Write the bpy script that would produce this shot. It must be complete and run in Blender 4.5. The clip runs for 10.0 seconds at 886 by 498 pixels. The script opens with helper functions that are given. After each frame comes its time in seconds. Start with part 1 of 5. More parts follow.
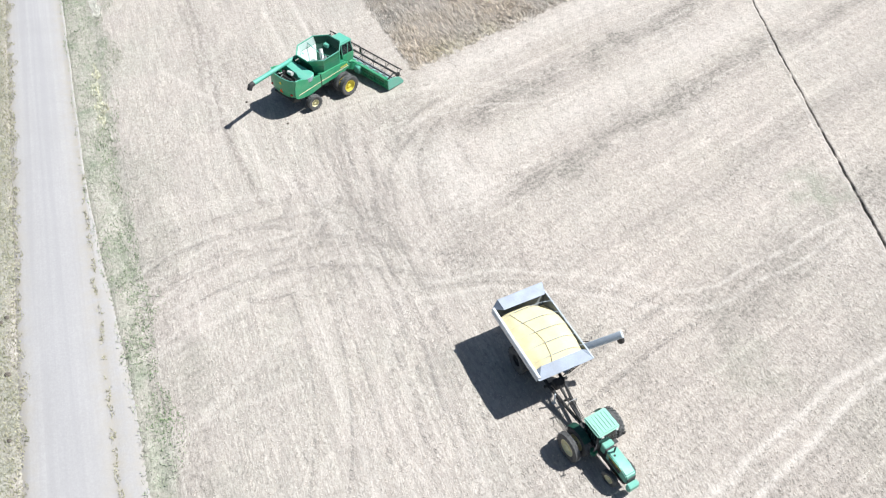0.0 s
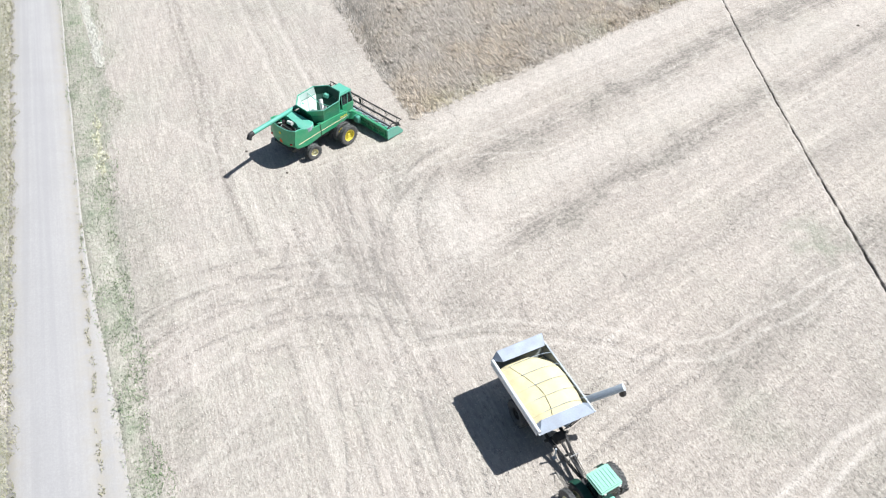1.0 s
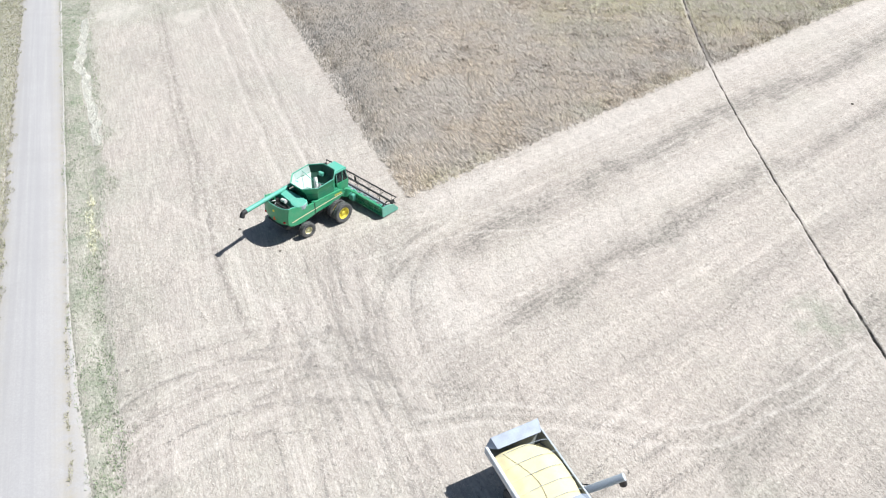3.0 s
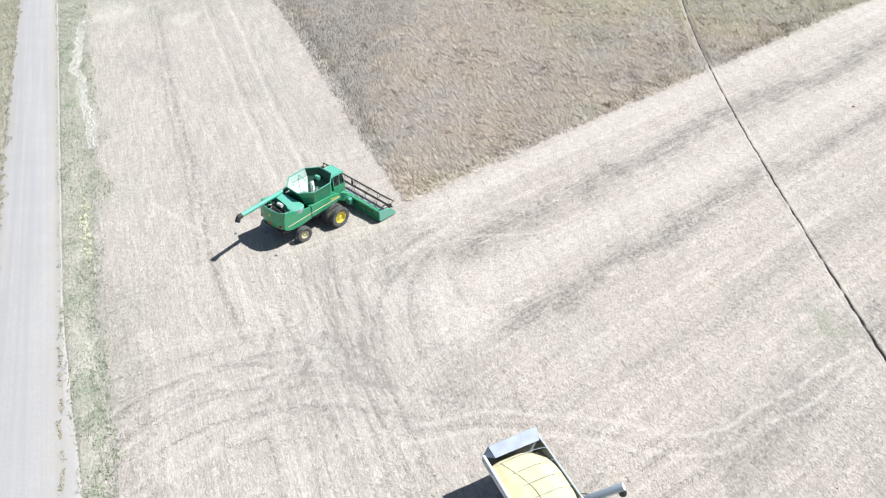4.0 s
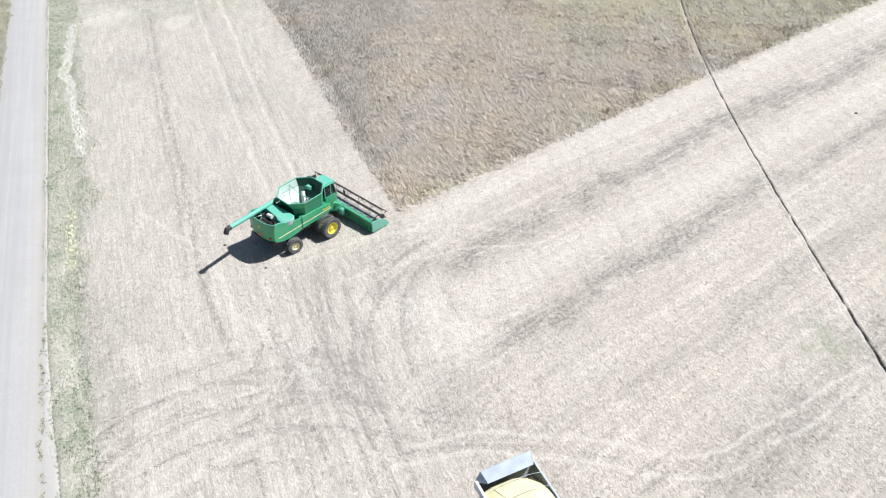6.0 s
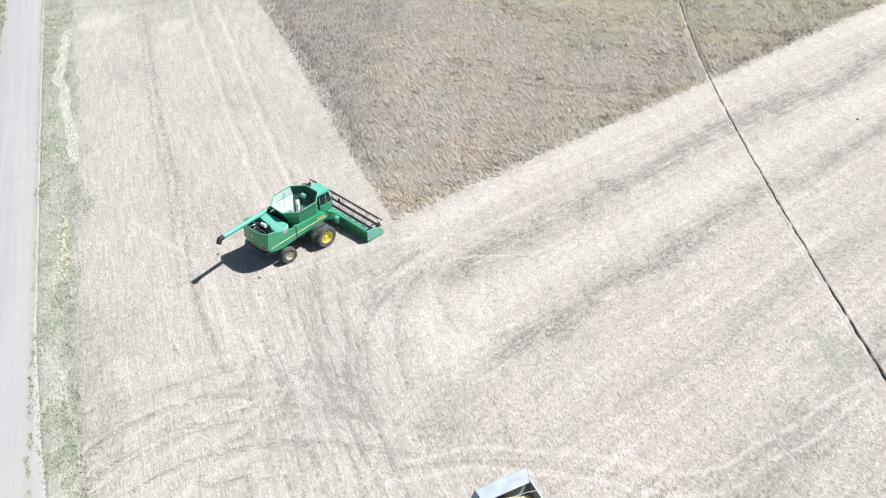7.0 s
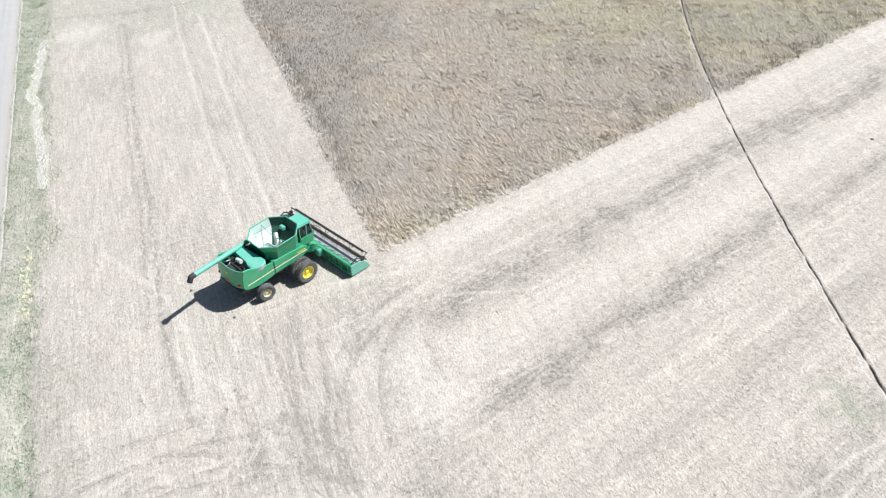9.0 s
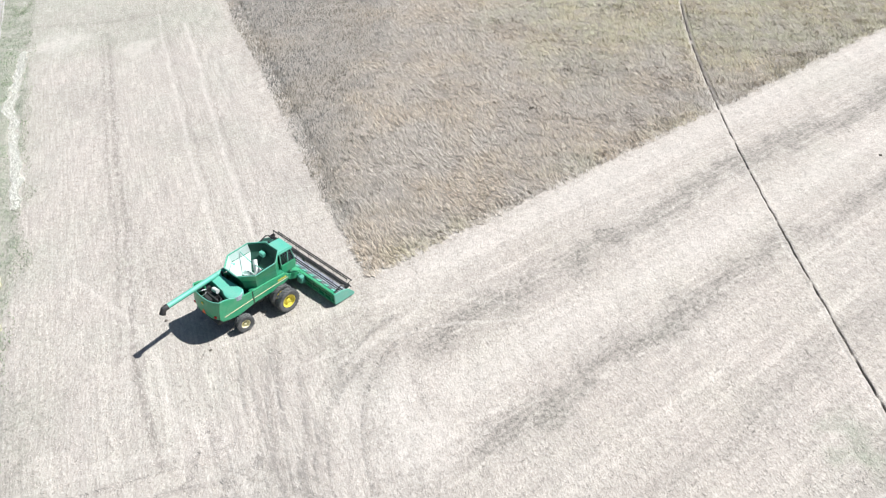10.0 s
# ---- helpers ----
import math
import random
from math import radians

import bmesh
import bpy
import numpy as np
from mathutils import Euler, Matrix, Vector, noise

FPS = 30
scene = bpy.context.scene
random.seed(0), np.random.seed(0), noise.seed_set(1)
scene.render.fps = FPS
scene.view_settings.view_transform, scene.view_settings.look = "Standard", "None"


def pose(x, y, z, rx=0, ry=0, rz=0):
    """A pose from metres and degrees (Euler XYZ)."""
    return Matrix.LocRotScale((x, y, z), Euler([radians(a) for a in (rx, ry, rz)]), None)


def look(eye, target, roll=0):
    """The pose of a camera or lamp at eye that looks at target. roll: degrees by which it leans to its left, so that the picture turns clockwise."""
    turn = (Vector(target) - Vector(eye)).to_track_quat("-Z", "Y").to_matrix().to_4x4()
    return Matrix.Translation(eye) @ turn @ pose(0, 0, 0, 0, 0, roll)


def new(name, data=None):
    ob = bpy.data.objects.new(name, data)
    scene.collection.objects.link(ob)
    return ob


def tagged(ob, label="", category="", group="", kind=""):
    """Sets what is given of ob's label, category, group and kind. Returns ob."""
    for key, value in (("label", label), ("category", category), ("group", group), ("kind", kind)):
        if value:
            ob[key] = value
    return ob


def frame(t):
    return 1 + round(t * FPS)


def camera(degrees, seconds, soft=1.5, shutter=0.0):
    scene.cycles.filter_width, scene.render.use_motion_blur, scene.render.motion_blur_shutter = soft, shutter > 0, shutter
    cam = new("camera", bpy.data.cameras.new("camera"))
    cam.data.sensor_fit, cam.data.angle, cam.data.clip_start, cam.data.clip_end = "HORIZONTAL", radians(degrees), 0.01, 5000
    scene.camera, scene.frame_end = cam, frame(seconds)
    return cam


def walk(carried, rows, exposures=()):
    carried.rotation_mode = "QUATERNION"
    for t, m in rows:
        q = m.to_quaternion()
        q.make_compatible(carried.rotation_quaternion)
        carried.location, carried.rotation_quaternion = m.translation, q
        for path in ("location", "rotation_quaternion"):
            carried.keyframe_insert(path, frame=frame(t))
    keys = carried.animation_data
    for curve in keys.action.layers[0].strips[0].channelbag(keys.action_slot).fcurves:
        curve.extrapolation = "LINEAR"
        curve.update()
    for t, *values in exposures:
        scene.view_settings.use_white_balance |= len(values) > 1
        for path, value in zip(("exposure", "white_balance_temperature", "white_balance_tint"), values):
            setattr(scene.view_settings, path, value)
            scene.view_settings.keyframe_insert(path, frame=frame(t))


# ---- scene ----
# ---- camera ----
cam = camera(59.3, 10.0, soft=1.15)
PATH = [
    (0, (0.315, -0.898, 40.815), (0.259, 0.462, 39.349), -0.4),
    (0.5, (0.386, -0.711, 40.758), (0.327, 0.703, 39.344), -0.4),
    (1, (0.452, -0.389, 40.597), (0.391, 1.056, 39.216), -0.4),
    (1.5, (0.599, -0.03, 40.421), (0.536, 1.415, 39.039), -0.5),
    (2, (0.788, 0.283, 40.332), (0.721, 1.762, 38.987), -0.6),
    (2.5, (0.997, 0.526, 40.209), (0.926, 2.058, 38.926), -0.6),
    (3, (1.083, 0.78, 40.058), (1.01, 2.35, 38.821), -0.6),
    (4.5, (1.299, 1.796, 39.781), (1.227, 3.369, 38.548), -0.6),
    (5, (1.383, 2.225, 39.766), (1.311, 3.798, 38.532), -0.6),
    (5.5, (1.511, 2.75, 39.763), (1.439, 4.321, 38.528), -0.6),
    (7, (1.95, 4.382, 39.797), (1.877, 5.954, 38.563), -0.6),
    (7.5, (2.085, 5.258, 39.816), (2.012, 6.831, 38.583), -0.6),
    (8, (2.229, 6.553, 39.765), (2.155, 8.125, 38.53), -0.6),
    (8.5, (2.41, 7.932, 39.622), (2.335, 9.502, 38.385), -0.6),
    (9, (2.658, 9.547, 39.463), (2.583, 11.116, 38.225), -0.7),
    (9.5, (2.995, 11.433, 39.294), (2.921, 13.001, 38.055), -0.7),
    (10, (3.406, 13.237, 39.213), (3.33, 14.805, 37.973), -0.8),
]
walk(cam, [(t, look(eye, target, roll)) for t, eye, target, roll in PATH], exposures=[(0.0, 0.60, 6130, 7.0), (10.0, 0.60, 6130, 7.0)])

# ---- sky, sun, exposure ----
TO_SUN = Vector((0.68, 0.20, 1.0)).normalized()
world = bpy.data.worlds.new("sky")
scene.world = world
world.use_nodes = True
wn = world.node_tree
sky = wn.nodes.new("ShaderNodeTexSky")
sky.sky_type = "NISHITA"
sky.sun_disc = False
sky.sun_elevation = math.asin(TO_SUN.z)
sky.sun_rotation = math.atan2(TO_SUN.x, TO_SUN.y)
wn.links.new(sky.outputs["Color"], wn.nodes["Background"].inputs["Color"])
wn.nodes["Background"].inputs["Strength"].default_value = 0.05
sun_data = bpy.data.lights.new("sun", "SUN")
sun_data.energy, sun_data.angle, sun_data.color = 5.0, radians(0.55), (1.0, 0.970, 0.952)
sun = new("sun", sun_data)
sun.matrix_world = look(TO_SUN * 200, (0, 0, 0))


# ---- materials ----
class Mat:
    """A small builder of node materials."""

    def __init__(self, name, rough=0.6, metal=0.0):
        self.m = bpy.data.materials.new(name)
        self.m.use_nodes = True
        self.t = self.m.node_tree
        self.b = self.t.nodes["Principled BSDF"]
        self.b.inputs["Roughness"].default_value = rough
        self.b.inputs["Metallic"].default_value = metal
        self.co = self.t.nodes.new("ShaderNodeTexCoord").outputs["Object"]

    def link(self, a, b):
        self.t.links.new(a, b)

    def noise(self, scale, detail=4.0, rough=0.6, stretch=None, turn=0.0):
        n = self.t.nodes.new("ShaderNodeTexNoise")
        n.inputs["Scale"].default_value, n.inputs["Detail"].default_value, n.inputs["Roughness"].default_value = scale, detail, rough
        src = self.co
        if stretch:
            mp = self.t.nodes.new("ShaderNodeMapping")
            mp.vector_type = "TEXTURE"
            mp.inputs["Rotation"].default_value = (0, 0, radians(turn))
            mp.inputs["Scale"].default_value = stretch
            self.link(src, mp.inputs["Vector"])
            src = mp.outputs["Vector"]
        self.link(src, n.inputs["Vector"])
        return n.outputs["Fac"]

    def ramp(self, fac, stops):
        r = self.t.nodes.new("ShaderNodeValToRGB")
        els = r.color_ramp.elements
        while len(els) < len(stops):
            els.new(0.5)
        for e, (p, c) in zip(els, stops):
            e.position, e.color = p, (*c, 1) if len(c) == 3 else c
        self.link(fac, r.inputs["Fac"])
        return r.outputs["Color"]

    def grey(self, fac, lo, hi, a=0.0, b=1.0):
        mr = self.t.nodes.new("ShaderNodeMapRange")
        for key, v in (("From Min", lo), ("From Max", hi), ("To Min", a), ("To Max", b)):
            mr.inputs[key].default_value = v
        self.link(fac, mr.inputs["Value"])
        return mr.outputs["Result"]

    def math(self, op, a, b):
        n = self.t.nodes.new("ShaderNodeMath")
        n.operation = op
        for sock, v in zip(n.inputs, (a, b)):
            if isinstance(v, (int, float)):
                sock.default_value = v
            else:
                self.link(v, sock)
        return n.outputs[0]

    def mix(self, fac, a, b, mode="MIX"):
        n = self.t.nodes.new("ShaderNodeMix")
        n.data_type, n.blend_type = "RGBA", mode
        for sock, v in ((n.inputs[0], fac), (n.inputs[6], a), (n.inputs[7], b)):
            if isinstance(v, (int, float)):
                sock.default_value = v
            elif isinstance(v, tuple):
                sock.default_value = (*v, 1)
            else:
                self.link(v, sock)
        return n.outputs[2]

    def attr(self, name):
        n = self.t.nodes.new("ShaderNodeAttribute")
        n.attribute_name = name
        return n.outputs["Fac"]

    def random(self):
        return self.t.nodes.new("ShaderNodeObjectInfo").outputs["Random"]

    def island(self):
        return self.t.nodes.new("ShaderNodeNewGeometry").outputs["Random Per Island"]

    def colour(self, c):
        if isinstance(c, tuple):
            self.b.inputs["Base Color"].default_value = (*c, 1)
        else:
            self.link(c, self.b.inputs["Base Color"])
        return self

    def rough(self, fac):
        self.link(fac, self.b.inputs["Roughness"])
        return self

    def bump(self, fac, strength, distance):
        n = self.t.nodes.new("ShaderNodeBump")
        n.inputs["Strength"].default_value, n.inputs["Distance"].default_value = strength, distance
        self.link(fac, n.inputs["Height"])
        self.link(n.outputs["Normal"], self.b.inputs["Normal"])
        return self


def paint(name, c, rough=0.35, dust=0.25, metal=0.0):
    """Machine paint with a film of field dust, worn at a small scale."""
    m = Mat(name, rough, metal)
    big, fine = m.noise(1.3, 5), m.noise(14, 4)
    film = m.math("MULTIPLY", m.grey(big, 0.35, 0.75), m.grey(fine, 0.2, 0.8, 0.5, 1.0))
    film = m.math("MULTIPLY", film, dust)
    base = m.mix(m.grey(fine, 0.3, 0.7), tuple(v * 0.88 for v in c), tuple(min(1, v * 1.1) for v in c))
    m.colour(m.mix(film, base, (0.42, 0.37, 0.30)))
    m.rough(m.grey(film, 0, max(dust, 0.05), rough, min(0.9, rough + 0.3)))
    return m.bump(fine, 0.05, 0.004).m


GREEN = paint("green_paint", (0.04, 0.32, 0.15), 0.28, 0.22)
FADED_GREEN = paint("faded_green_paint", (0.14, 0.43, 0.33), 0.36, 0.34)
# Green lightened for dust and the sky's sheen on upward faces.
MINT = paint("green_paint_with_sky_sheen", (0.11, 0.42, 0.31), 0.36, 0.25)
BOARD = paint("dull_grey_sheet", (0.21, 0.245, 0.30), 0.45, 0.25, 0.2)
DEEP_GREEN = paint("inner_green_paint", (0.015, 0.20, 0.10), 0.4, 0.2)
# Worn lining of the tank's sunlit side, with sun glare in its colour.
SUNLIT_TANK_LINING = paint("worn_lining_with_sun_glare", (0.56, 0.68, 0.62), 0.45, 0.2, 0.2)
YELLOW = paint("yellow_paint", (0.78, 0.66, 0.06), 0.4, 0.25)
PALE_YELLOW = paint("faded_yellow_paint", (0.80, 0.75, 0.48), 0.5, 0.35)
BLACK = paint("black_steel", (0.018, 0.018, 0.02), 0.5, 0.12)
DARK = paint("dark_machinery", (0.03, 0.031, 0.032), 0.6, 0.2)
# Green with the tank's shade put into it; the rear fenders share it.
SHADE_AND_FENDER_GREEN = paint("tank_shade_and_fender_green", (0.005, 0.058, 0.036), 0.6, 0.05)
GALV = paint("galvanised_sheet", (0.52, 0.57, 0.62), 0.4, 0.15, 0.2)
GREY_PAINT = paint("grey_painted_steel", (0.34, 0.40, 0.46), 0.45, 0.3)
# Tub grey darkened to deepen the shade on its walls.
TUB = paint("shade_darkened_tub_steel", (0.17, 0.19, 0.19), 0.5, 0.25)
# Roof green made paler, with the sun and sky sheen in its colour.
ROOF_MINT = paint("pale_green_roof_with_sheen", (0.27, 0.55, 0.42), 0.45, 0.2)
WHITE_TARP = paint("white_tarpaulin", (0.74, 0.75, 0.76), 0.6, 0.2)
STEEL = paint("worn_bright_steel", (0.5, 0.5, 0.5), 0.35, 0.3, 0.8)
ORANGE = paint("orange_reflector", (0.85, 0.12, 0.02), 0.4, 0.1)
RED = paint("red_lens", (0.6, 0.02, 0.02), 0.25, 0.1)
CREAM = paint("cream_plastic", (0.62, 0.62, 0.58), 0.4, 0.2)


def rubber():
    m = Mat("dusty_tyre_rubber", 0.85)
    m.colour(m.mix(m.grey(m.noise(3, 5), 0.3, 0.75, 0.2, 0.8), (0.022, 0.023, 0.025), (0.20, 0.195, 0.185)))
    return m.bump(m.noise(30, 3), 0.15, 0.01).m


def glass():
    m = Mat("tinted_cab_glass", 0.05)
    m.b.inputs["Transmission Weight"].default_value = 0.85
    m.b.inputs["IOR"].default_value = 1.45
    return m.colour((0.10, 0.14, 0.14)).m


RUBBER, GLASS = rubber(), glass()


def grain_material():
    m = Mat("heaped_yellow_grain", 0.8)
    big, fine = m.noise(0.9, 4), m.noise(70, 3)
    c = m.mix(m.grey(big, 0.3, 0.7), (0.62, 0.545, 0.31), (0.70, 0.63, 0.40))
    m.colour(m.mix(m.grey(fine, 0.35, 0.7, 0.0, 0.4), c, (0.50, 0.40, 0.20)))
    return m.bump(fine, 0.35, 0.01).m


GRAIN = grain_material()


def field_material():
    """Cut stubble: straw over soil, with drilled rows, chaff bands, pressed wheel tracks, patches of weeds and a haze
    tint.
    """
    m = Mat("cut_stubble_ground", 0.95)
    grain, fine, mid, big = m.noise(3.4, 4, 0.62), m.noise(13, 4, 0.7), m.noise(0.55, 5, 0.65), m.noise(0.06, 4)
    straw = m.mix(m.grey(big, 0.35, 0.65), (0.52, 0.466, 0.40), (0.565, 0.508, 0.44))
    straw = m.mix(m.grey(m.noise(0.16, 4, 0.6), 0.5, 0.75, 0.0, 0.4), straw, (0.515, 0.45, 0.395))
    straw = m.mix(m.grey(m.noise(0.11, 5, 0.6, (1.3, 1, 1), 50), 0.46, 0.68, 0.0, 0.65), straw, (0.48, 0.455, 0.365))
    straw = m.mix(m.grey(mid, 0.3, 0.75, 0.0, 0.45), straw, (0.39, 0.348, 0.302))
    clump, speck = m.noise(1.5, 5, 0.75), m.noise(2.9, 4, 0.75, (0.7, 1.5, 1), 25)
    left = m.attr("left")
    calm = m.grey(left, 0.0, 1.0, 1.0, 0.68)
    base = m.mix(m.math("MULTIPLY", calm, m.grey(grain, 0.40, 0.58, 0.36, 0.0)), straw, (0.29, 0.255, 0.22))
    worm = m.noise(6.0, 2.5, 0.6, (0.8, 1.7, 1), 20)
    base = m.mix(m.math("MULTIPLY", calm, m.grey(worm, 0.36, 0.52, 0.38, 0.0)), base, (0.23, 0.203, 0.176))
    base = m.mix(m.grey(m.math("ADD", m.math("MULTIPLY", fine, 0.5), m.math("MULTIPLY", worm, 0.5)), 0.49, 0.62, 0.0, 0.66), base, (0.625, 0.57, 0.508))
    base = m.mix(m.grey(clump, 0.36, 0.53, 0.34, 0.0), base, (0.275, 0.243, 0.212))
    base = m.mix(m.grey(speck, 0.33, 0.45, 0.85, 0.0), base, (0.18, 0.158, 0.136))
    base = m.mix(m.grey(clump, 0.51, 0.66, 0.0, 0.32), base, (0.61, 0.555, 0.495))
    rows_left = m.noise(1.0, 4, 0.6, (0.20, 4.0, 1), ROAD_TURN)
    rows_low = m.noise(1.0, 4, 0.6, (7, 0.24, 1), 40)
    wide_left = m.noise(1.0, 4, 0.65, (1.6, 30, 1), ROAD_TURN)
    rows = m.mix(left, m.grey(rows_low, 0.40, 0.62, 0.28, 0.0), m.grey(rows_left, 0.38, 0.60, 0.62, 0.0))
    base = m.mix(rows, base, (0.31, 0.272, 0.235))
    base = m.mix(m.math("MULTIPLY", left, m.grey(wide_left, 0.38, 0.62, 0.36, 0.0)), base, (0.34, 0.30, 0.265))
    rosy = m.math("MULTIPLY", m.math("SUBTRACT", 1.0, left), m.grey(m.noise(0.09, 4, 0.6), 0.38, 0.62, 0.1, 0.55))
    base = m.mix(rosy, base, m.mix(1.0, base, (1.02, 0.987, 0.975), "MULTIPLY"))
    wide_low = m.noise(1.0, 4, 0.65, (26, 0.9, 1), 40)
    base = m.mix(m.math("MULTIPLY", m.math("SUBTRACT", 1.0, left), m.grey(wide_low, 0.36, 0.58, 0.40, 0.0)), base, (0.30, 0.265, 0.228))
    base = m.mix(m.math("MULTIPLY", m.math("SUBTRACT", 1.0, left), m.grey(wide_low, 0.56, 0.72, 0.0, 0.3)), base, (0.58, 0.535, 0.465))
    # Mottled tint on the western stubble, cooled for bluish dust haze.
    haze_tint = m.math("MULTIPLY", left, m.grey(m.noise(0.14, 4, 0.6), 0.45, 0.62, 0.0, 0.8))
    base = m.mix(haze_tint, base, m.mix(1.0, base, (0.975, 1.0, 0.99), "MULTIPLY"))
    wob = m.math("MULTIPLY", m.grey(mid, 0.25, 0.7, 0.6, 1.25), m.grey(speck, 0.34, 0.60, 1.25, 0.45))
    fibre = m.grey(m.noise(1.0, 4, 0.7, (2.6, 0.42, 1), 40), 0.38, 0.60, 1.35, 0.35)
    band = m.math("MULTIPLY", m.math("MULTIPLY", m.attr("band"), wob), fibre)
    base = m.mix(m.math("MINIMUM", m.math("MULTIPLY", band, 1.25), 0.94), base, m.mix(m.grey(grain, 0.35, 0.65), (0.155, 0.136, 0.115), (0.335, 0.303, 0.262)))
    rut = m.math("MULTIPLY", m.attr("rut"), m.grey(m.noise(1.0, 4, 0.7, (0.25, 0.75, 1), ROAD_TURN), 0.45, 0.55))
    base = m.mix(m.math("MULTIPLY", rut, 0.85), base, (0.22, 0.19, 0.165))
    weeds = m.math("MULTIPLY", m.attr("green"), m.grey(m.noise(0.8, 5, 0.7), 0.35, 0.65, 0.3, 1.0))
    base = m.mix(weeds, base, m.mix(m.grey(grain, 0.35, 0.65), (0.15, 0.17, 0.115), (0.29, 0.31, 0.23)))
    pale = m.math("MULTIPLY", m.attr("pale"), m.grey(m.noise(1.6, 4, 0.7), 0.36, 0.56, 0.2, 1.0))
    base = m.mix(m.math("MULTIPLY", pale, 0.85), base, m.mix(m.grey(fine, 0.35, 0.65), (0.50, 0.45, 0.394), (0.63, 0.572, 0.51)))
    soil = m.attr("soil")
    base = m.mix(soil, base, m.mix(m.grey(grain, 0.3, 0.7), (0.045, 0.038, 0.032), (0.14, 0.12, 0.10)))
    m.colour(base)
    return m.bump(m.math("ADD", m.math("MULTIPLY", clump, 0.8), m.math("ADD", grain, m.math("ADD", m.math("MULTIPLY", fine, 0.2), worm))), 0.75, 0.08).m


def road_material():
    m = Mat("pale_gravel_road", 0.92)
    fine, big = m.noise(7, 6, 0.7), m.noise(0.25, 4)
    c = m.mix(m.grey(big, 0.3, 0.7), (0.38, 0.362, 0.35), (0.415, 0.396, 0.385))
    c = m.mix(m.grey(fine, 0.4, 0.65, 0.35, 0.0), c, (0.27, 0.26, 0.25))
    streak = m.noise(1.1, 4, 0.6, (0.55, 40, 1), ROAD_TURN)
    c = m.mix(m.grey(streak, 0.40, 0.62, 0.5, 0.0), c, (0.30, 0.289, 0.285))
    c = m.mix(m.math("MULTIPLY", m.attr("edge"), m.grey(m.noise(1.2, 5, 0.7), 0.3, 0.6)), c, (0.36, 0.325, 0.27))
    m.colour(c)
    return m.bump(fine, 0.4, 0.03).m


def straw_material(name, lo, hi, tint=None, olive=None, rough=0.8, warm=None):
    """Stalks: each one its own shade; tint mixes in by the attribute of that name."""
    m = Mat(name, rough)
    c = m.mix(m.island(), lo, hi)
    if tint:
        c = m.mix(m.attr("tint"), c, m.mix(m.island(), *tint))
    if olive:
        patch = m.math("MULTIPLY", m.attr("olive"), m.grey(m.noise(0.3, 4), 0.3, 0.65, 0.25, 1.0))
        c = m.mix(m.math("MINIMUM", patch, 0.8), c, m.mix(m.island(), *olive))
    if warm:
        c = m.mix(m.grey(m.noise(0.11, 4, 0.6), 0.42, 0.62), c, m.mix(1.0, c, warm, "MULTIPLY"))
    m.colour(c)
    return m.m


# ---- the lie of the land ----
# The corner of the standing crop, the way of its two cut edges, and the road's frame.
CORNER = np.array((-4.7, 59.0))
ALONG_LEFT = np.array((-0.405, 0.914))
ROAD_TURN = 23.9


def below(p):
    """Metres below the crop's lower edge."""
    d = p - CORNER
    return d[..., 0] * 0.643 - d[..., 1] * 0.766


def west(p):
    """Metres to the west of the crop's left edge, towards the road."""
    d = p - CORNER
    return d[..., 0] * -0.914 - d[..., 1] * 0.405


def north(p):
    """Metres along the road's way from the crop's corner."""
    return (p - CORNER) @ ALONG_LEFT


def wave(p, size, seed=0):
    """A smooth random field in -1..1 with features of about that size."""
    rng = np.random.default_rng(seed)
    out = np.zeros(p.shape[:-1])
    for k in range(7):
        a, f = rng.uniform(0, 6.283), rng.uniform(0.55, 1.7) * 6.283 / (2 * size)
        out += np.sin((p[..., 0] * math.cos(a) + p[..., 1] * math.sin(a)) * f + rng.uniform(0, 6.283))
    return out / 3.2


def to_line(p, pts):
    """Distance from each place to a bent line."""
    best = np.full(p.shape[:-1], 1e9)
    for a, b in zip(pts[:-1], pts[1:]):
        a, b = np.array(a), np.array(b)
        ab = b - a
        k = np.clip(((p - a) @ ab) / (ab @ ab), 0, 1)
        best = np.minimum(best, np.hypot(*np.moveaxis(p - a - k[..., None] * ab, -1, 0)))
    return best


def smooth(x, lo, hi):
    k = np.clip((x - lo) / (hi - lo), 0, 1)
    return k * k * (3 - 2 * k)


def ditch_x(y):
    """The line of the narrow drain: bent, nearly straight beyond the fields' edge."""
    k = np.clip(y, 30, 118) - 65
    return 29.11 - 0.035 * k + 0.00079 * k ** 2 + 0.0000099 * k ** 3 - 0.033 * np.minimum(y - 30, 0) + 0.17 * np.maximum(y - 118, 0)


def overgrown(y):
    """Metres of the road's shoulder that the verge has taken, growing northwards."""
    return 1.25 * smooth(y, 20, 46)


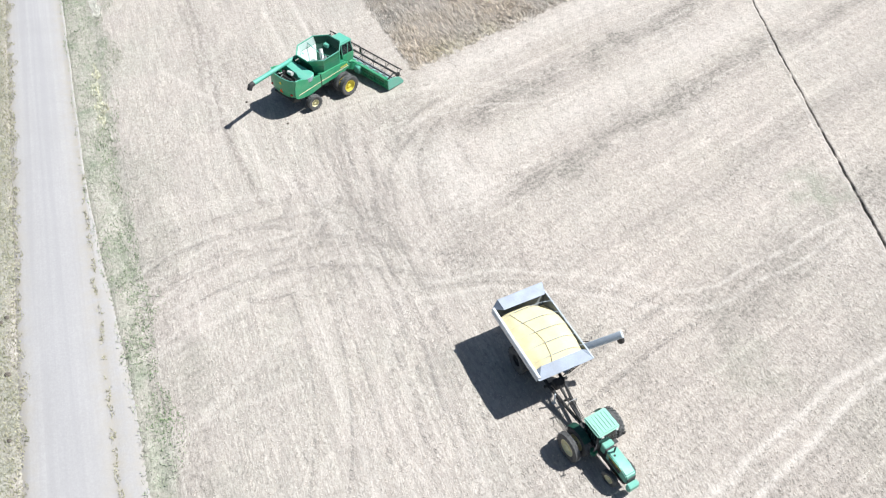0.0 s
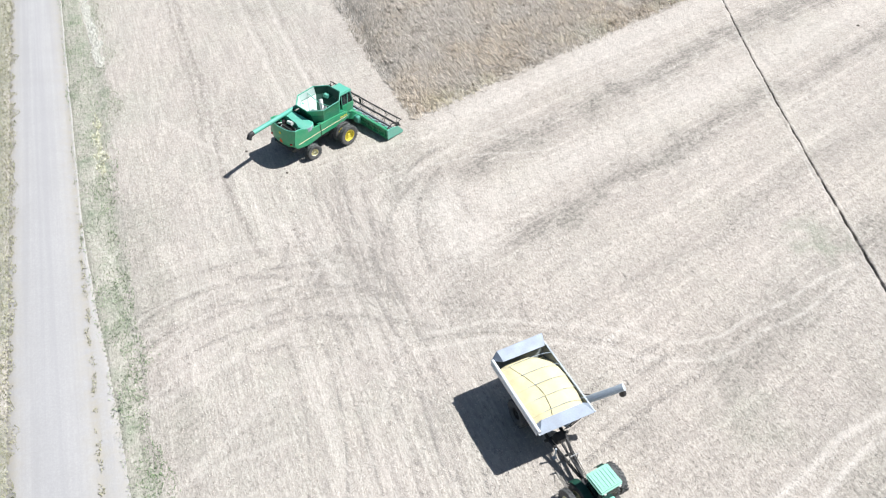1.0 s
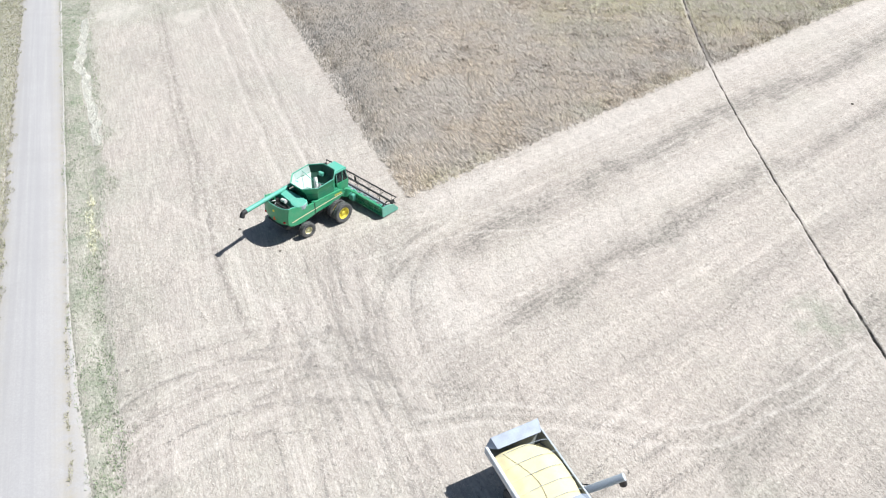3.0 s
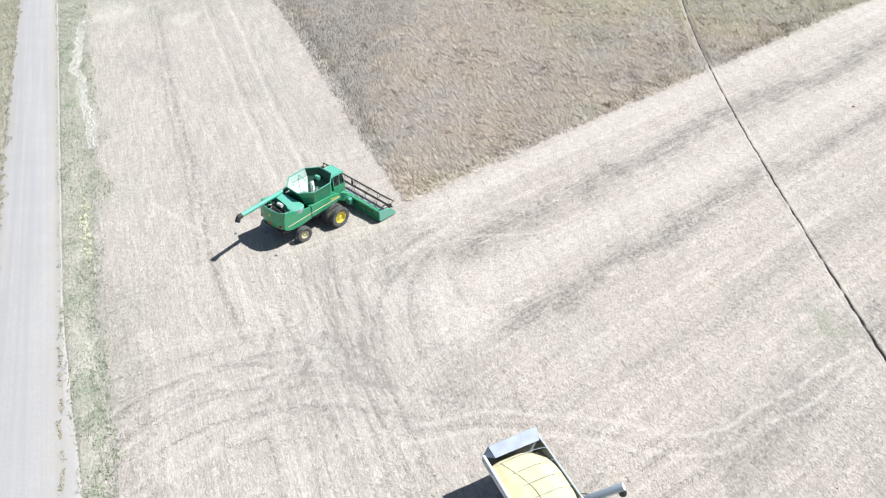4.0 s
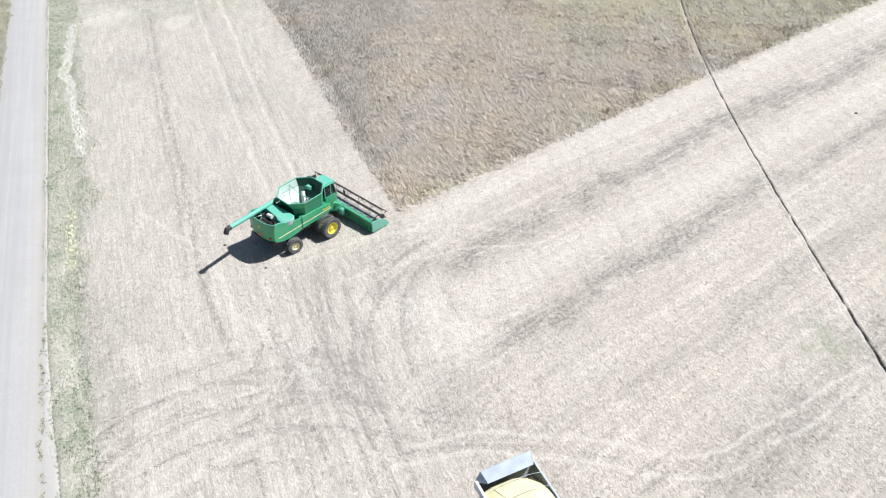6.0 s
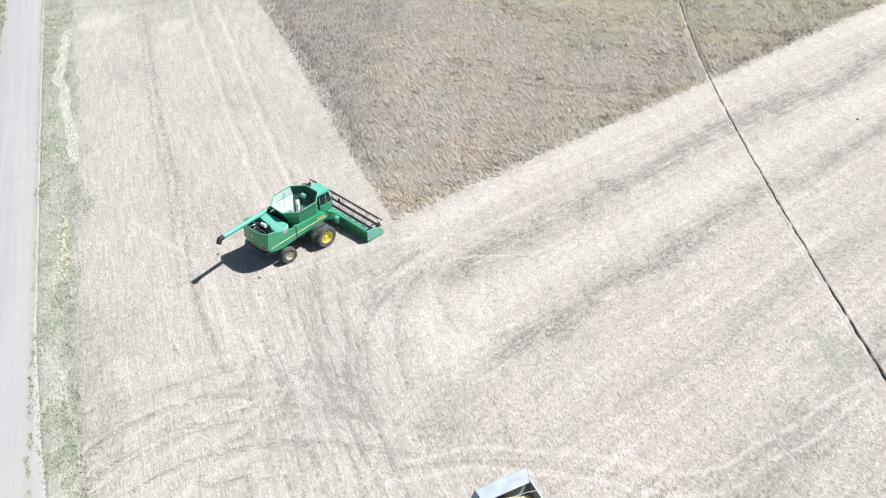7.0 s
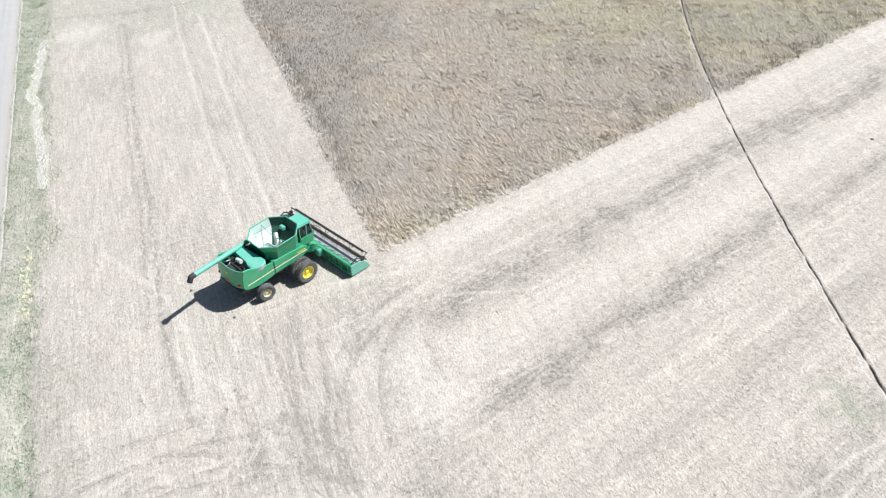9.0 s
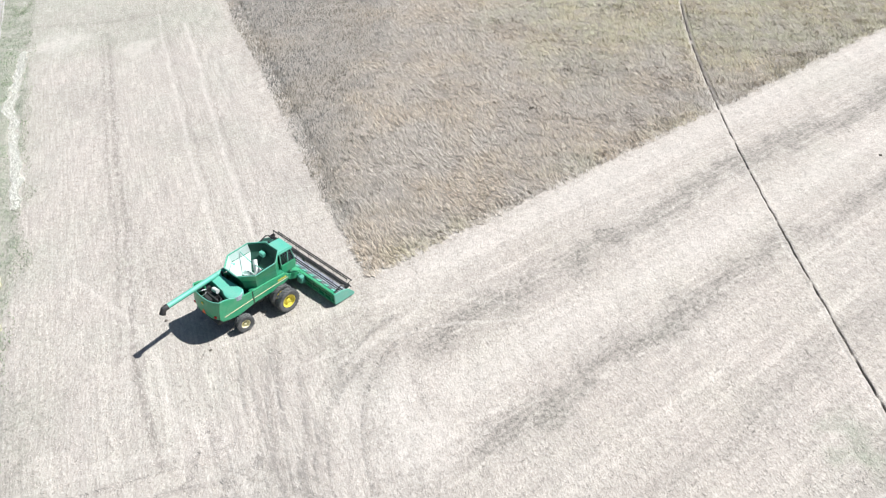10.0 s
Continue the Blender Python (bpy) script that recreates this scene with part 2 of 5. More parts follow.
PALE_TRACKS = [
    ([(-2.1, 34.0), (4.2, 35.1), (8.1, 34.9), (11.1, 34.3), (14.9, 33.6), (17.7, 34.2), (20.8, 36.1), (24.7, 38.9), (29.2, 41.5)], 0.17, 0.65),
    ([(-2.8, 32.5), (2.6, 33.4), (7.2, 33.3), (10.9, 32.4), (14.6, 32.0), (17.3, 32.3), (19.9, 34.0), (23.2, 36.1), (28.2, 39.9)], 0.17, 0.65),
    ([(12, 15.5), (14.2, 18.8), (16.3, 20.9), (19.0, 22.9), (23.3, 26.4), (27.3, 29.0), (33, 32)], 0.24, 0.85),
    ([(14, 16), (16.4, 18.8), (19.2, 21.1), (22.7, 24.2), (26.7, 27.3), (33, 30.6)], 0.24, 0.85),
    ([(-4.3, 32.2), (-2.2, 28.5), (-0.2, 23.2), (1.5, 19.3), (3, 15)], 0.25, 0.5),
    ([(-8.8, 34.6), (-6.1, 28.0), (-3.5, 22.4), (-2.0, 18.2)], 0.25, 0.3),
    ([(-39.0, 112.2), (-30.3, 91.7), (-22.8, 74.3), (-19.0, 66.3), (-16.5, 61.0)], 0.13, 0.75),
    ([(-34.4, 109.4), (-27.0, 91.8), (-20.4, 76.4), (-17.7, 70.2), (-14.9, 64.0)], 0.15, 0.85),
    ([(-20, 41), (-12, 43), (-8, 40), (-4, 33)], 0.3, 0.3),
    ([(-19, 27), (-13, 33), (-9, 36)], 0.3, 0.45),
    ([(-17, 20), (-11, 29), (-6, 33)], 0.3, 0.4),
    ([(-22.0, 30.7), (-20.6, 34.0), (-17.6, 37.0), (-14.3, 38.8)], 0.16, 0.5),
    ([(-20.7, 30.7), (-18.7, 33.8), (-15.6, 36.5), (-12.3, 38.3)], 0.16, 0.5),
    ([(-19.0, 30.8), (-17.4, 33.2), (-15.2, 35.3)], 0.16, 0.5),
    ([(-23.0, 31.8), (-22.0, 34.8), (-19.4, 36.9), (-16.8, 38.1)], 0.16, 0.5),
    ([(-18.0, 30.7), (-15.8, 32.5), (-12.5, 34.7)], 0.16, 0.5),
]
drift = np.random.default_rng(7)
for k in range(26):
    # faint single wheel lines left by earlier passes, along the road and bending across the headland
    x0, y0, ln = drift.uniform(-24, -2), drift.uniform(16, 52), drift.uniform(9, 22)
    way, turn = radians(drift.choice([114, 114, 114, 52, 40]) + drift.normal(0, 5)), drift.normal(0, 0.3)
    PALE_TRACKS.append(([(x0 + math.cos(way + turn * v) * ln * v, y0 + math.sin(way + turn * v) * ln * v) for v in (0, 0.33, 0.67, 1)], drift.uniform(0.12, 0.24), drift.uniform(0.3, 0.6)))
RUTS = [
    ([(-20.2, 28.6), (-19.4, 26.6)], 0.12, 0.9),
    ([(-17.6, 21.4), (-16.2, 18.2)], 0.12, 0.7),
    ([(-43.2, 105.6), (-35.7, 87.6), (-30.6, 75.1), (-26.1, 65.3), (-20.0, 50.0), (-17.5, 45.3), (-15.1, 41.1)], 0.3, 1.0),
    ([(-43.9, 105.3), (-36.5, 87.3), (-31.4, 74.8), (-26.9, 65.0), (-20.8, 49.7)], 0.22, 0.8),
    ([(-38.4, 112.4), (-29.7, 91.9), (-22.2, 74.5), (-18.4, 66.5)], 0.16, 0.6),
    ([(-33.8, 109.6), (-26.4, 92.0), (-19.8, 76.6), (-17.1, 70.4), (-14.3, 64.2)], 0.16, 0.7),
    ([(-10.3, 54.5), (-10.8, 50), (-10.3, 47.6), (-8.6, 42.5), (-6.5, 39.0)], 0.5, 0.6),
    ([(-7.5, 53), (-8.0, 48), (-6.6, 43.5), (-4.0, 38.5)], 0.5, 0.4),
    ([(3.2, 39.5), (4.3, 37), (4.9, 34.5)], 0.1, 1.0),
    ([(-0.8, 49.5), (0.5, 46.6), (1.3, 44.8), (2.2, 42.7)], 0.12, 0.9),
]


WHITE_LINE = [(-51.1, 99.5), (-47.6, 89.8), (-46.1, 85.1), (-44.6, 83.5), (-41.5, 76.8), (-39.9, 74.3), (-37.0, 68.0)]
YELLOW_LINE = [(-34.2, 59.2), (-32.9, 56.0), (-31.4, 52.7), (-30.2, 49.8)]


def land(p):
    """Masks and height of the ground at places p."""
    s, u, n = west(p), below(p), north(p)
    q = p + np.stack([wave(p, 5, 3), wave(p, 5, 4)], -1) * 0.5
    right = smooth(-s, -1.5, 2.5)
    band = np.zeros(p.shape[:-1])
    for at, wide, amount in ((8.3, 1.35, 0.95), (17.7, 1.25, 1.0), (26.4, 1.1, 0.5), (35.2, 2.2, 0.8), (45.5, 2.0, 0.6), (50.5, 3.5, 0.65)):
        off = (u - at + 0.8 * wave(p, 9, int(at)) + 0.5 * wave(p, 2.2, int(at) + 9) + 0.3 * wave(p, 0.8, int(at) + 19)) / wide
        band = np.maximum(band, amount * np.exp(-(np.abs(off) ** 2.1)) * right * smooth(wave(p, 8, int(at) + 50), -1.3, 0.3 if at > 9 else -0.5))
    band = np.maximum(band, 0.5 * np.exp(-(((s - 3.5 + wave(p, 6, 8)) / 2.2) ** 2)) * smooth(-n, 2, 6) * smooth(n, -32, -22))
    band = np.maximum(band, 0.3 * smooth(wave(p, 7, 21), 0.0, 1.2) * (1 - right))
    band = np.maximum(band, 0.42 * np.exp(-(((s - 24.6 + 0.6 * wave(p, 4, 34)) / 1.3) ** 2)) * smooth(-n, -4, 6))
    band = np.maximum(band, 0.24 * smooth(u + 2.5 * wave(p, 6, 30), 31, 41) * right)
    pale, rut = np.zeros(p.shape[:-1]), np.zeros(p.shape[:-1])
    for pts, wide, amount in PALE_TRACKS:
        pale = np.maximum(pale, amount * np.exp(-((to_line(q * 0.3 + p * 0.7, pts) / wide) ** 2)))
    for pts, wide, amount in RUTS:
        rut = np.maximum(rut, amount * np.exp(-((to_line(p, pts) / wide) ** 2)))
    pale = np.maximum(pale, 0.62 * smooth(4.8 - to_line(p, [(-1.8, 46.5), (0.5, 43.5)]) + 0.9 * wave(p, 2.5, 6), 0, 4.5))
    pale = np.maximum(pale, 0.5 * np.exp(-(((u - 2.0) / 1.6) ** 2)) * right)
    pale = np.maximum(pale, 0.5 * np.exp(-(((u - 13.2) / 1.6) ** 2)) * right)
    for cx, cy, rr in ((-47.5, 102.5, 4.5), (-37.5, 101.5, 3.0)):
        pale = np.maximum(pale, 0.6 * smooth(rr - np.hypot(p[..., 0] - cx, p[..., 1] - cy) + wave(p, 3, 22), 0, rr * 0.8))
    rut = np.maximum(rut, 0.6 * np.exp(-((to_line(p, [(-54, 107.5), (-44, 109.5), (-36, 114)]) / 0.6) ** 2)))
    # the strip of weeds between the field and the road, and the rough beyond the road
    verge = smooth(s + 0.5 * wave(p, 4, 11) + 1.1 * smooth(n, -2, 18), 26.0, 27.0) * smooth(-s, -29.6, -28.9)
    far = smooth(s + 0.5 * wave(p, 4, 12), 34.0, 34.8)
    green = np.maximum(verge * (0.55 + 0.45 * smooth(wave(p, 3, 20), -0.3, 0.8)), far * 0.6)
    green = np.maximum(green, 0.7 * smooth(3.0 - np.hypot(p[..., 0] - 27.3, p[..., 1] - 44.2) + wave(p, 1.5, 25), 0, 2.5))
    green = np.maximum(green, 0.3 * smooth(3.5 - np.hypot(p[..., 0] - 18.0, p[..., 1] - 27.4) + wave(p, 2, 26), 0, 3.0))
    green = np.maximum(green, 0.4 * smooth(n + wave(p, 6, 13), 50, 55) * smooth(s, 0, 3))
    green = np.maximum(green, smooth(s, 25.2, 26.4) * smooth(-s, -30.5, -29.2) * smooth(n + wave(p, 3, 29), 28, 40))
    green = np.maximum(green, 0.28 * smooth(s, 20.5, 25.5) * smooth(wave(p, 6, 14), -0.6, 0.8))
    pale = np.maximum(pale, 0.7 * np.exp(-(((ditch_x(p[..., 1]) - p[..., 0] - 0.35 + 0.1 * wave(p, 3, 27)) / 0.16) ** 2)) * smooth(wave(p, 4, 28), -0.9, 0.3))
    pale = np.maximum(pale, smooth(-to_line(p + 0.14 * np.stack([wave(p, 1.4, 82), wave(p, 1.4, 83)], -1), WHITE_LINE), -0.75, -0.3))
    green = np.maximum(green, 0.10 * band * right * smooth(wave(p, 5, 23), 0.0, 0.8))
    off = np.abs(p[..., 0] - ditch_x(p[..., 1]) - 0.025 * wave(p, 0.9, 18))
    gap = 0.055 + 0.04 * smooth(-p[..., 1], -58, -42)
    # Dark soil of the ditch bed, with its wall's shade in the colour.
    soil = np.exp(-((off / (gap + 0.022 * wave(p, 0.7, 24))) ** 4)) * smooth(wave(p, 0.9, 15), -1.1, 0.1)
    z = 0.03 * wave(p, 2.2, 16) + 0.02 * wave(p, 0.8, 17) - 0.02 * rut - 0.02 * pale
    z = z - 0.16 * np.exp(-((off / gap) ** 4)) * smooth(wave(p, 0.9, 15), -1.4, -0.2) + 0.03 * np.exp(-(((off - 0.25) / 0.12) ** 2))
    z = np.where((s > 27.72 + overgrown(p[..., 1])) & (s < 34.4), -0.12, z) - 0.10 * np.exp(-(((s - 26.8) / 0.7) ** 2))
    return dict(band=band, pale=np.clip(pale, 0, 1), rut=np.clip(rut, 0, 1), green=green, soil=soil, left=smooth(s + 0.8 * wave(p, 4, 19), 0, 4)), z


def sheet(name, mat, x, y, z, masks):
    """A mesh from a grid of places with float masks on its corners."""
    rows, cols = x.shape
    me = bpy.data.meshes.new(name)
    co = np.stack([x, y, z], -1).reshape(-1, 3)
    i = np.arange(rows * cols).reshape(rows, cols)
    quads = np.stack([i[:-1, :-1], i[:-1, 1:], i[1:, 1:], i[1:, :-1]], -1).reshape(-1, 4)
    me.vertices.add(len(co))
    me.vertices.foreach_set("co", co.ravel())
    me.loops.add(quads.size)
    me.loops.foreach_set("vertex_index", quads.ravel())
    me.polygons.add(len(quads))
    me.polygons.foreach_set("loop_start", np.arange(0, quads.size, 4))
    me.polygons.foreach_set("use_smooth", np.ones(len(quads), dtype=bool))
    me.update(calc_edges=True)
    for key, v in masks.items():
        me.attributes.new(key, "FLOAT", "POINT").data.foreach_set("value", v.ravel().astype(np.float32))
    me.materials.append(mat)
    return new(name, me)


def stretch(lo, hi, step, ends):
    """Grid lines, close between lo and hi and wider and wider towards the ends."""
    inner = np.arange(lo, hi + step, step)
    outer, d, k = [], step, 0.0
    while k < ends:
        d *= 1.35
        k += d
        outer.append(k)
    outer = np.array(outer)
    return np.concatenate([lo - outer[::-1], inner, inner[-1] + outer])


gx = np.unique(np.concatenate([stretch(-50, 60, 0.2, 2500), np.arange(28.7, 30.9, 0.045)]))
gy = stretch(12, 120, 0.2, 2500)
X, Y = np.meshgrid(gx, gy)
masks, Z = land(np.stack([X, Y], -1))
reach = np.maximum(np.abs(X), np.abs(Y))
Z = np.where(reach > 300, Z * 0, Z)
tagged(sheet("ground", field_material(), X, Y, Z, masks), "pale cut stubble field with darker chaff bands and wheel tracks", "field", kind="structure")

# the gravel road, crowned, with a loose shoulder towards the field
sv = np.array([27.75, 28.05, 28.5, 28.95, 29.2, 29.6, 30.4, 31.3, 32.2, 33.2, 33.8, 34.15, 34.4])
sz = np.array([-0.10, -0.01, 0.03, 0.04, 0.02, 0.06, 0.09, 0.12, 0.10, 0.06, 0.04, 0.0, -0.10])
edge = np.array([0.7, 0.6, 0.35, 0.6, 1.0, 0.55, 0.1, 0, 0, 0.1, 0.5, 1, 1])
nv = np.concatenate([np.arange(-900, -60, 30), np.arange(-60, 90, 0.5), np.arange(90, 1200, 30)])
S, N = np.meshgrid(sv, nv)
base = CORNER + S[..., None] * np.array((-0.914, -0.405)) + N[..., None] * ALONG_LEFT
base[:, :4] -= (overgrown(base[:, :4, 1]) * np.array((0.95, 0.74, 0.44, 0.10)))[..., None] * np.array((0.914, 0.405))
wob = np.stack([wave(base, 3, 31), wave(base, 3, 32)], -1) * 0.06
wob[:, :5] *= 0.5
pos = base + wob
rz = sz + 0.012 * wave(base, 1.3, 33)
tagged(sheet("road", road_material(), pos[..., 0], pos[..., 1], rz, dict(edge=np.broadcast_to(edge, S.shape) * 1.0)), "pale grey gravel road with faint wheel lanes", "road", kind="structure")


def blades(name, mat, at, height, lean, turn, width, tint, z0=0.0, bend=0.35, olive=None):
    """Many bent tapering blades in one mesh: at (n, 2) places; height, lean (0 upright to 1 flat), turn (radians), width."""
    n = len(at)
    rng = np.random.default_rng(len(name) * 7 + n % 97)
    way = np.stack([np.cos(turn), np.sin(turn)], -1)
    side = np.stack([-np.sin(turn), np.cos(turn)], -1) * (width / 2)[:, None]
    twist = rng.uniform(-0.9, 0.9, n)
    side = side * np.cos(twist)[:, None] + way * (np.sin(twist) * width / 2)[:, None]
    out = height * np.sin(lean * 1.45)
    up = height * np.cos(lean * 1.45)
    z0 = np.broadcast_to(z0, (n,))
    base = np.concatenate([at, z0[:, None]], -1)
    mid = np.concatenate([at + way * (out * bend)[:, None], (z0 + up * 0.62)[:, None]], -1)
    tip = np.concatenate([at + way * out[:, None], (z0 + up)[:, None]], -1)
    s3 = np.concatenate([side, np.zeros((n, 1))], -1)
    co = np.stack([base - s3 * 0.7, base + s3 * 0.7, mid + s3, mid - s3, tip], 1).reshape(-1, 3)
    k = np.arange(n)[:, None] * 5
    loops = np.concatenate([k + 0, k + 1, k + 2, k + 3, k + 3, k + 2, k + 4], 1).ravel()
    starts = np.stack([np.arange(n) * 7, np.arange(n) * 7 + 4], 1).ravel()
    me = bpy.data.meshes.new(name)
    me.vertices.add(len(co))
    me.vertices.foreach_set("co", co.ravel())
    me.loops.add(len(loops))
    me.loops.foreach_set("vertex_index", loops)
    me.polygons.add(len(starts))
    me.polygons.foreach_set("loop_start", starts)
    me.update(calc_edges=True)
    me.attributes.new("tint", "FLOAT", "POINT").data.foreach_set("value", np.repeat(tint, 5).astype(np.float32))
    if olive is not None:
        me.attributes.new("olive", "FLOAT", "POINT").data.foreach_set("value", np.repeat(olive, 5).astype(np.float32))
    me.materials.append(mat)
    return new(name, me)


# ---- the standing crop ----
def crop_bounds(y):
    return -4.7 - 0.443 * (y - 59.0) - 0.45 * smooth(y, 60, 68) - 0.6 * np.exp(-(((y - 109) / 6) ** 2)), -4.7 + 1.191 * (y - 59.0)


RIPE = straw_material("ripe_standing_crop", (0.275, 0.238, 0.20), (0.62, 0.552, 0.468), ((0.18, 0.17, 0.15), (0.32, 0.302, 0.27)), ((0.30, 0.285, 0.19), (0.55, 0.52, 0.36)), warm=(1.06, 1.0, 0.91))
# Understorey coloured dark to give shadowed gaps between the stalks.
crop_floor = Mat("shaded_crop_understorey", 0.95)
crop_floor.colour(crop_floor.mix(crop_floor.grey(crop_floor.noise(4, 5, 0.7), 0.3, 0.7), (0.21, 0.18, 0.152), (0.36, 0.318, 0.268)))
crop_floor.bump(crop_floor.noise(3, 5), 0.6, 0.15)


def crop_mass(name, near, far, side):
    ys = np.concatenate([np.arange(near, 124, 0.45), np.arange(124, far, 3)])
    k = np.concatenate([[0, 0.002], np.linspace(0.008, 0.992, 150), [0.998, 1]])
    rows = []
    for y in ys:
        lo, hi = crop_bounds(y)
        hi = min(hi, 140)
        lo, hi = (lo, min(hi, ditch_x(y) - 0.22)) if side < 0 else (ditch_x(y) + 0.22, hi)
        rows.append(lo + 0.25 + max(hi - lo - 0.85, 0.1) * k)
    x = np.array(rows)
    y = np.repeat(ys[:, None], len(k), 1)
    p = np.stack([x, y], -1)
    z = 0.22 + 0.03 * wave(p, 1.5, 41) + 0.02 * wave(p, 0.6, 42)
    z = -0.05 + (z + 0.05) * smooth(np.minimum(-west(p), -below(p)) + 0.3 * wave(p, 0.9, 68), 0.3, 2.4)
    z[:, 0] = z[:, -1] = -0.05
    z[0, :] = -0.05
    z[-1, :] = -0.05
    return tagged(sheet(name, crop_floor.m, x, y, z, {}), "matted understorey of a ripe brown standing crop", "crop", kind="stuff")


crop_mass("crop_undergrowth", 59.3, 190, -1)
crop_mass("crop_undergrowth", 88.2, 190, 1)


def scatter(n, lo, hi, seed):
    rng = np.random.default_rng(seed)
    return rng.uniform(lo, hi, (n, 2)), rng


def crop_stalks():
    p, rng = scatter(640000, (-36, 59), (70, 124), 51)
    lo, hi = crop_bounds(p[:, 1])
    p = p[rng.uniform(-1.6, 1.0, len(p)) < 0.85 + 0.95 * wave(p, 0.35, 64)]
    lo, hi = crop_bounds(p[:, 1])
    ragged = 0.14 * wave(p, 0.7, 52) + rng.normal(0, 0.14, len(p))
    keep = (p[:, 0] > lo + ragged) & (p[:, 0] < hi - ragged * 2) & ((p[:, 0] - ditch_x(p[:, 1]) > 0.42) | (p[:, 0] - ditch_x(p[:, 1]) < -0.16))
    p = p[keep]
    n = len(p)
    west_side = smooth(-8.0 + 1.5 * wave(p, 5, 53) - p[:, 0], -2, 4)
    turn = radians(158) + 0.35 * wave(p, 6, 54) + 0.4 * wave(p, 1.6, 55) + rng.normal(0, 0.4, n)
    turn = turn - west_side * 0.7
    lean = np.clip(0.62 + 0.10 * wave(p, 1.1, 56) + rng.normal(0, 0.13, n) - 0.24 * west_side, 0.08, 0.88)
    height = rng.uniform(0.5, 0.9, n) * (1 + 0.10 * wave(p, 0.9, 58) + 0.16 * wave(p, 0.33, 64)) * (1 - 0.3 * west_side)
    # Tint darkens the west stalks for how their lean takes the light.
    tint = np.clip(0.08 + 0.75 * west_side + 0.12 * wave(p, 9, 57) + 0.30 * wave(p, 0.38, 65) + rng.normal(0, 0.12, n), 0, 1)
    width = rng.uniform(0.028, 0.066, n) * (1 - 0.3 * west_side)
    inset = np.minimum(-west(p), -below(p))
    height = height * (0.55 + 0.45 * smooth(inset + 0.4 * wave(p, 0.8, 67), 0.0, 1.7))
    olive = smooth(p[:, 1] + 5 * wave(p, 9, 59), 88, 108) * smooth(p[:, 0] + 4 * wave(p, 7, 60), 2, 16)
    olive = np.maximum(olive, 0.6 * smooth(below(p) + 1.2 * wave(p, 4, 62), -3.5, -0.8) * smooth(wave(p, 6, 63), -0.4, 0.6))
    return tagged(blades("standing_crop", RIPE, p, height, lean, turn, width, tint, olive=olive), "ripe brown standing crop combed over by wind", "crop", kind="stuff")


crop_stalks()


# ---- stubble, straw and verge grass ----
STRAW = straw_material("cut_straw", (0.44, 0.40, 0.345), (0.68, 0.585, 0.51), ((0.16, 0.14, 0.118), (0.36, 0.32, 0.275)))
GRASS = straw_material("dry_verge_grass", (0.26, 0.28, 0.195), (0.42, 0.435, 0.33), ((0.10, 0.165, 0.07), (0.24, 0.32, 0.15)))
ROUGH_GRASS = straw_material("yellowed_rough_grass", (0.27, 0.25, 0.155), (0.49, 0.46, 0.32), ((0.13, 0.135, 0.06), (0.28, 0.29, 0.15)))
BLEACHED = straw_material("bleached_grass", (0.68, 0.655, 0.58), (0.82, 0.80, 0.72), ((0.56, 0.52, 0.26), (0.70, 0.67, 0.42)))


def drilled(p, rng, pitch=0.40):
    """Shift places on to the drilled rows: along the road in the west, along the crop's lower edge elsewhere."""
    s, u = west(p), below(p)
    left = s > 1.5
    move_s = (np.round(s / pitch) * pitch - s + rng.normal(0, 0.10, len(p)))[:, None] * np.array((-0.914, -0.405))
    move_u = (np.round(u / pitch) * pitch - u + rng.normal(0, 0.13, len(p)))[:, None] * np.array((0.643, -0.766))
    return p + np.where(left[:, None], move_s, move_u)


def stubble():
    p, rng = scatter(700000, (-46, 13), (52, 118), 61)
    p = drilled(p, rng)
    lo, hi = crop_bounds(p[:, 1])
    standing = (p[:, 1] > 59) & (p[:, 0] > lo) & (p[:, 0] < hi)
    span = 12 + 0.52 * (p[:, 1] + 8)
    seen = np.abs(p[:, 0] - 1.5) < span
    keep = ~standing & seen & (west(p) < 25.8) & (rng.uniform(0, 1, len(p)) < np.clip(1.25 - p[:, 1] / 200, 0.2, 1))
    p = p[keep]
    p = p[rng.uniform(-1, 1, len(p)) < 0.25 + 0.8 * wave(p, 0.3, 66)]
    m, z = land(p)
    keep = (rng.uniform(0, 1, len(p)) > m["pale"] * 0.8) & (m["soil"] < 0.3)
    p, z, band, rut = p[keep], z[keep], m["band"][keep], m["rut"][keep]
    n = len(p)
    turn = rng.uniform(0, 6.283, n)
    lean = rng.uniform(0.5, 1.0, n)
    tint = np.clip(0.9 * band + 0.5 * rut + rng.normal(0.05, 0.15, n), 0, 1)
    ob = blades("stubble", STRAW, p, rng.uniform(0.06, 0.17, n), lean, turn, rng.uniform(0.02, 0.045, n), tint, z)
    return tagged(ob, "short pale straw stubble and loose straw", "stubble", kind="stuff")


stubble()


PRINT_SOIL = straw_material("pressed_lug_print", (0.25, 0.222, 0.197), (0.37, 0.332, 0.295))


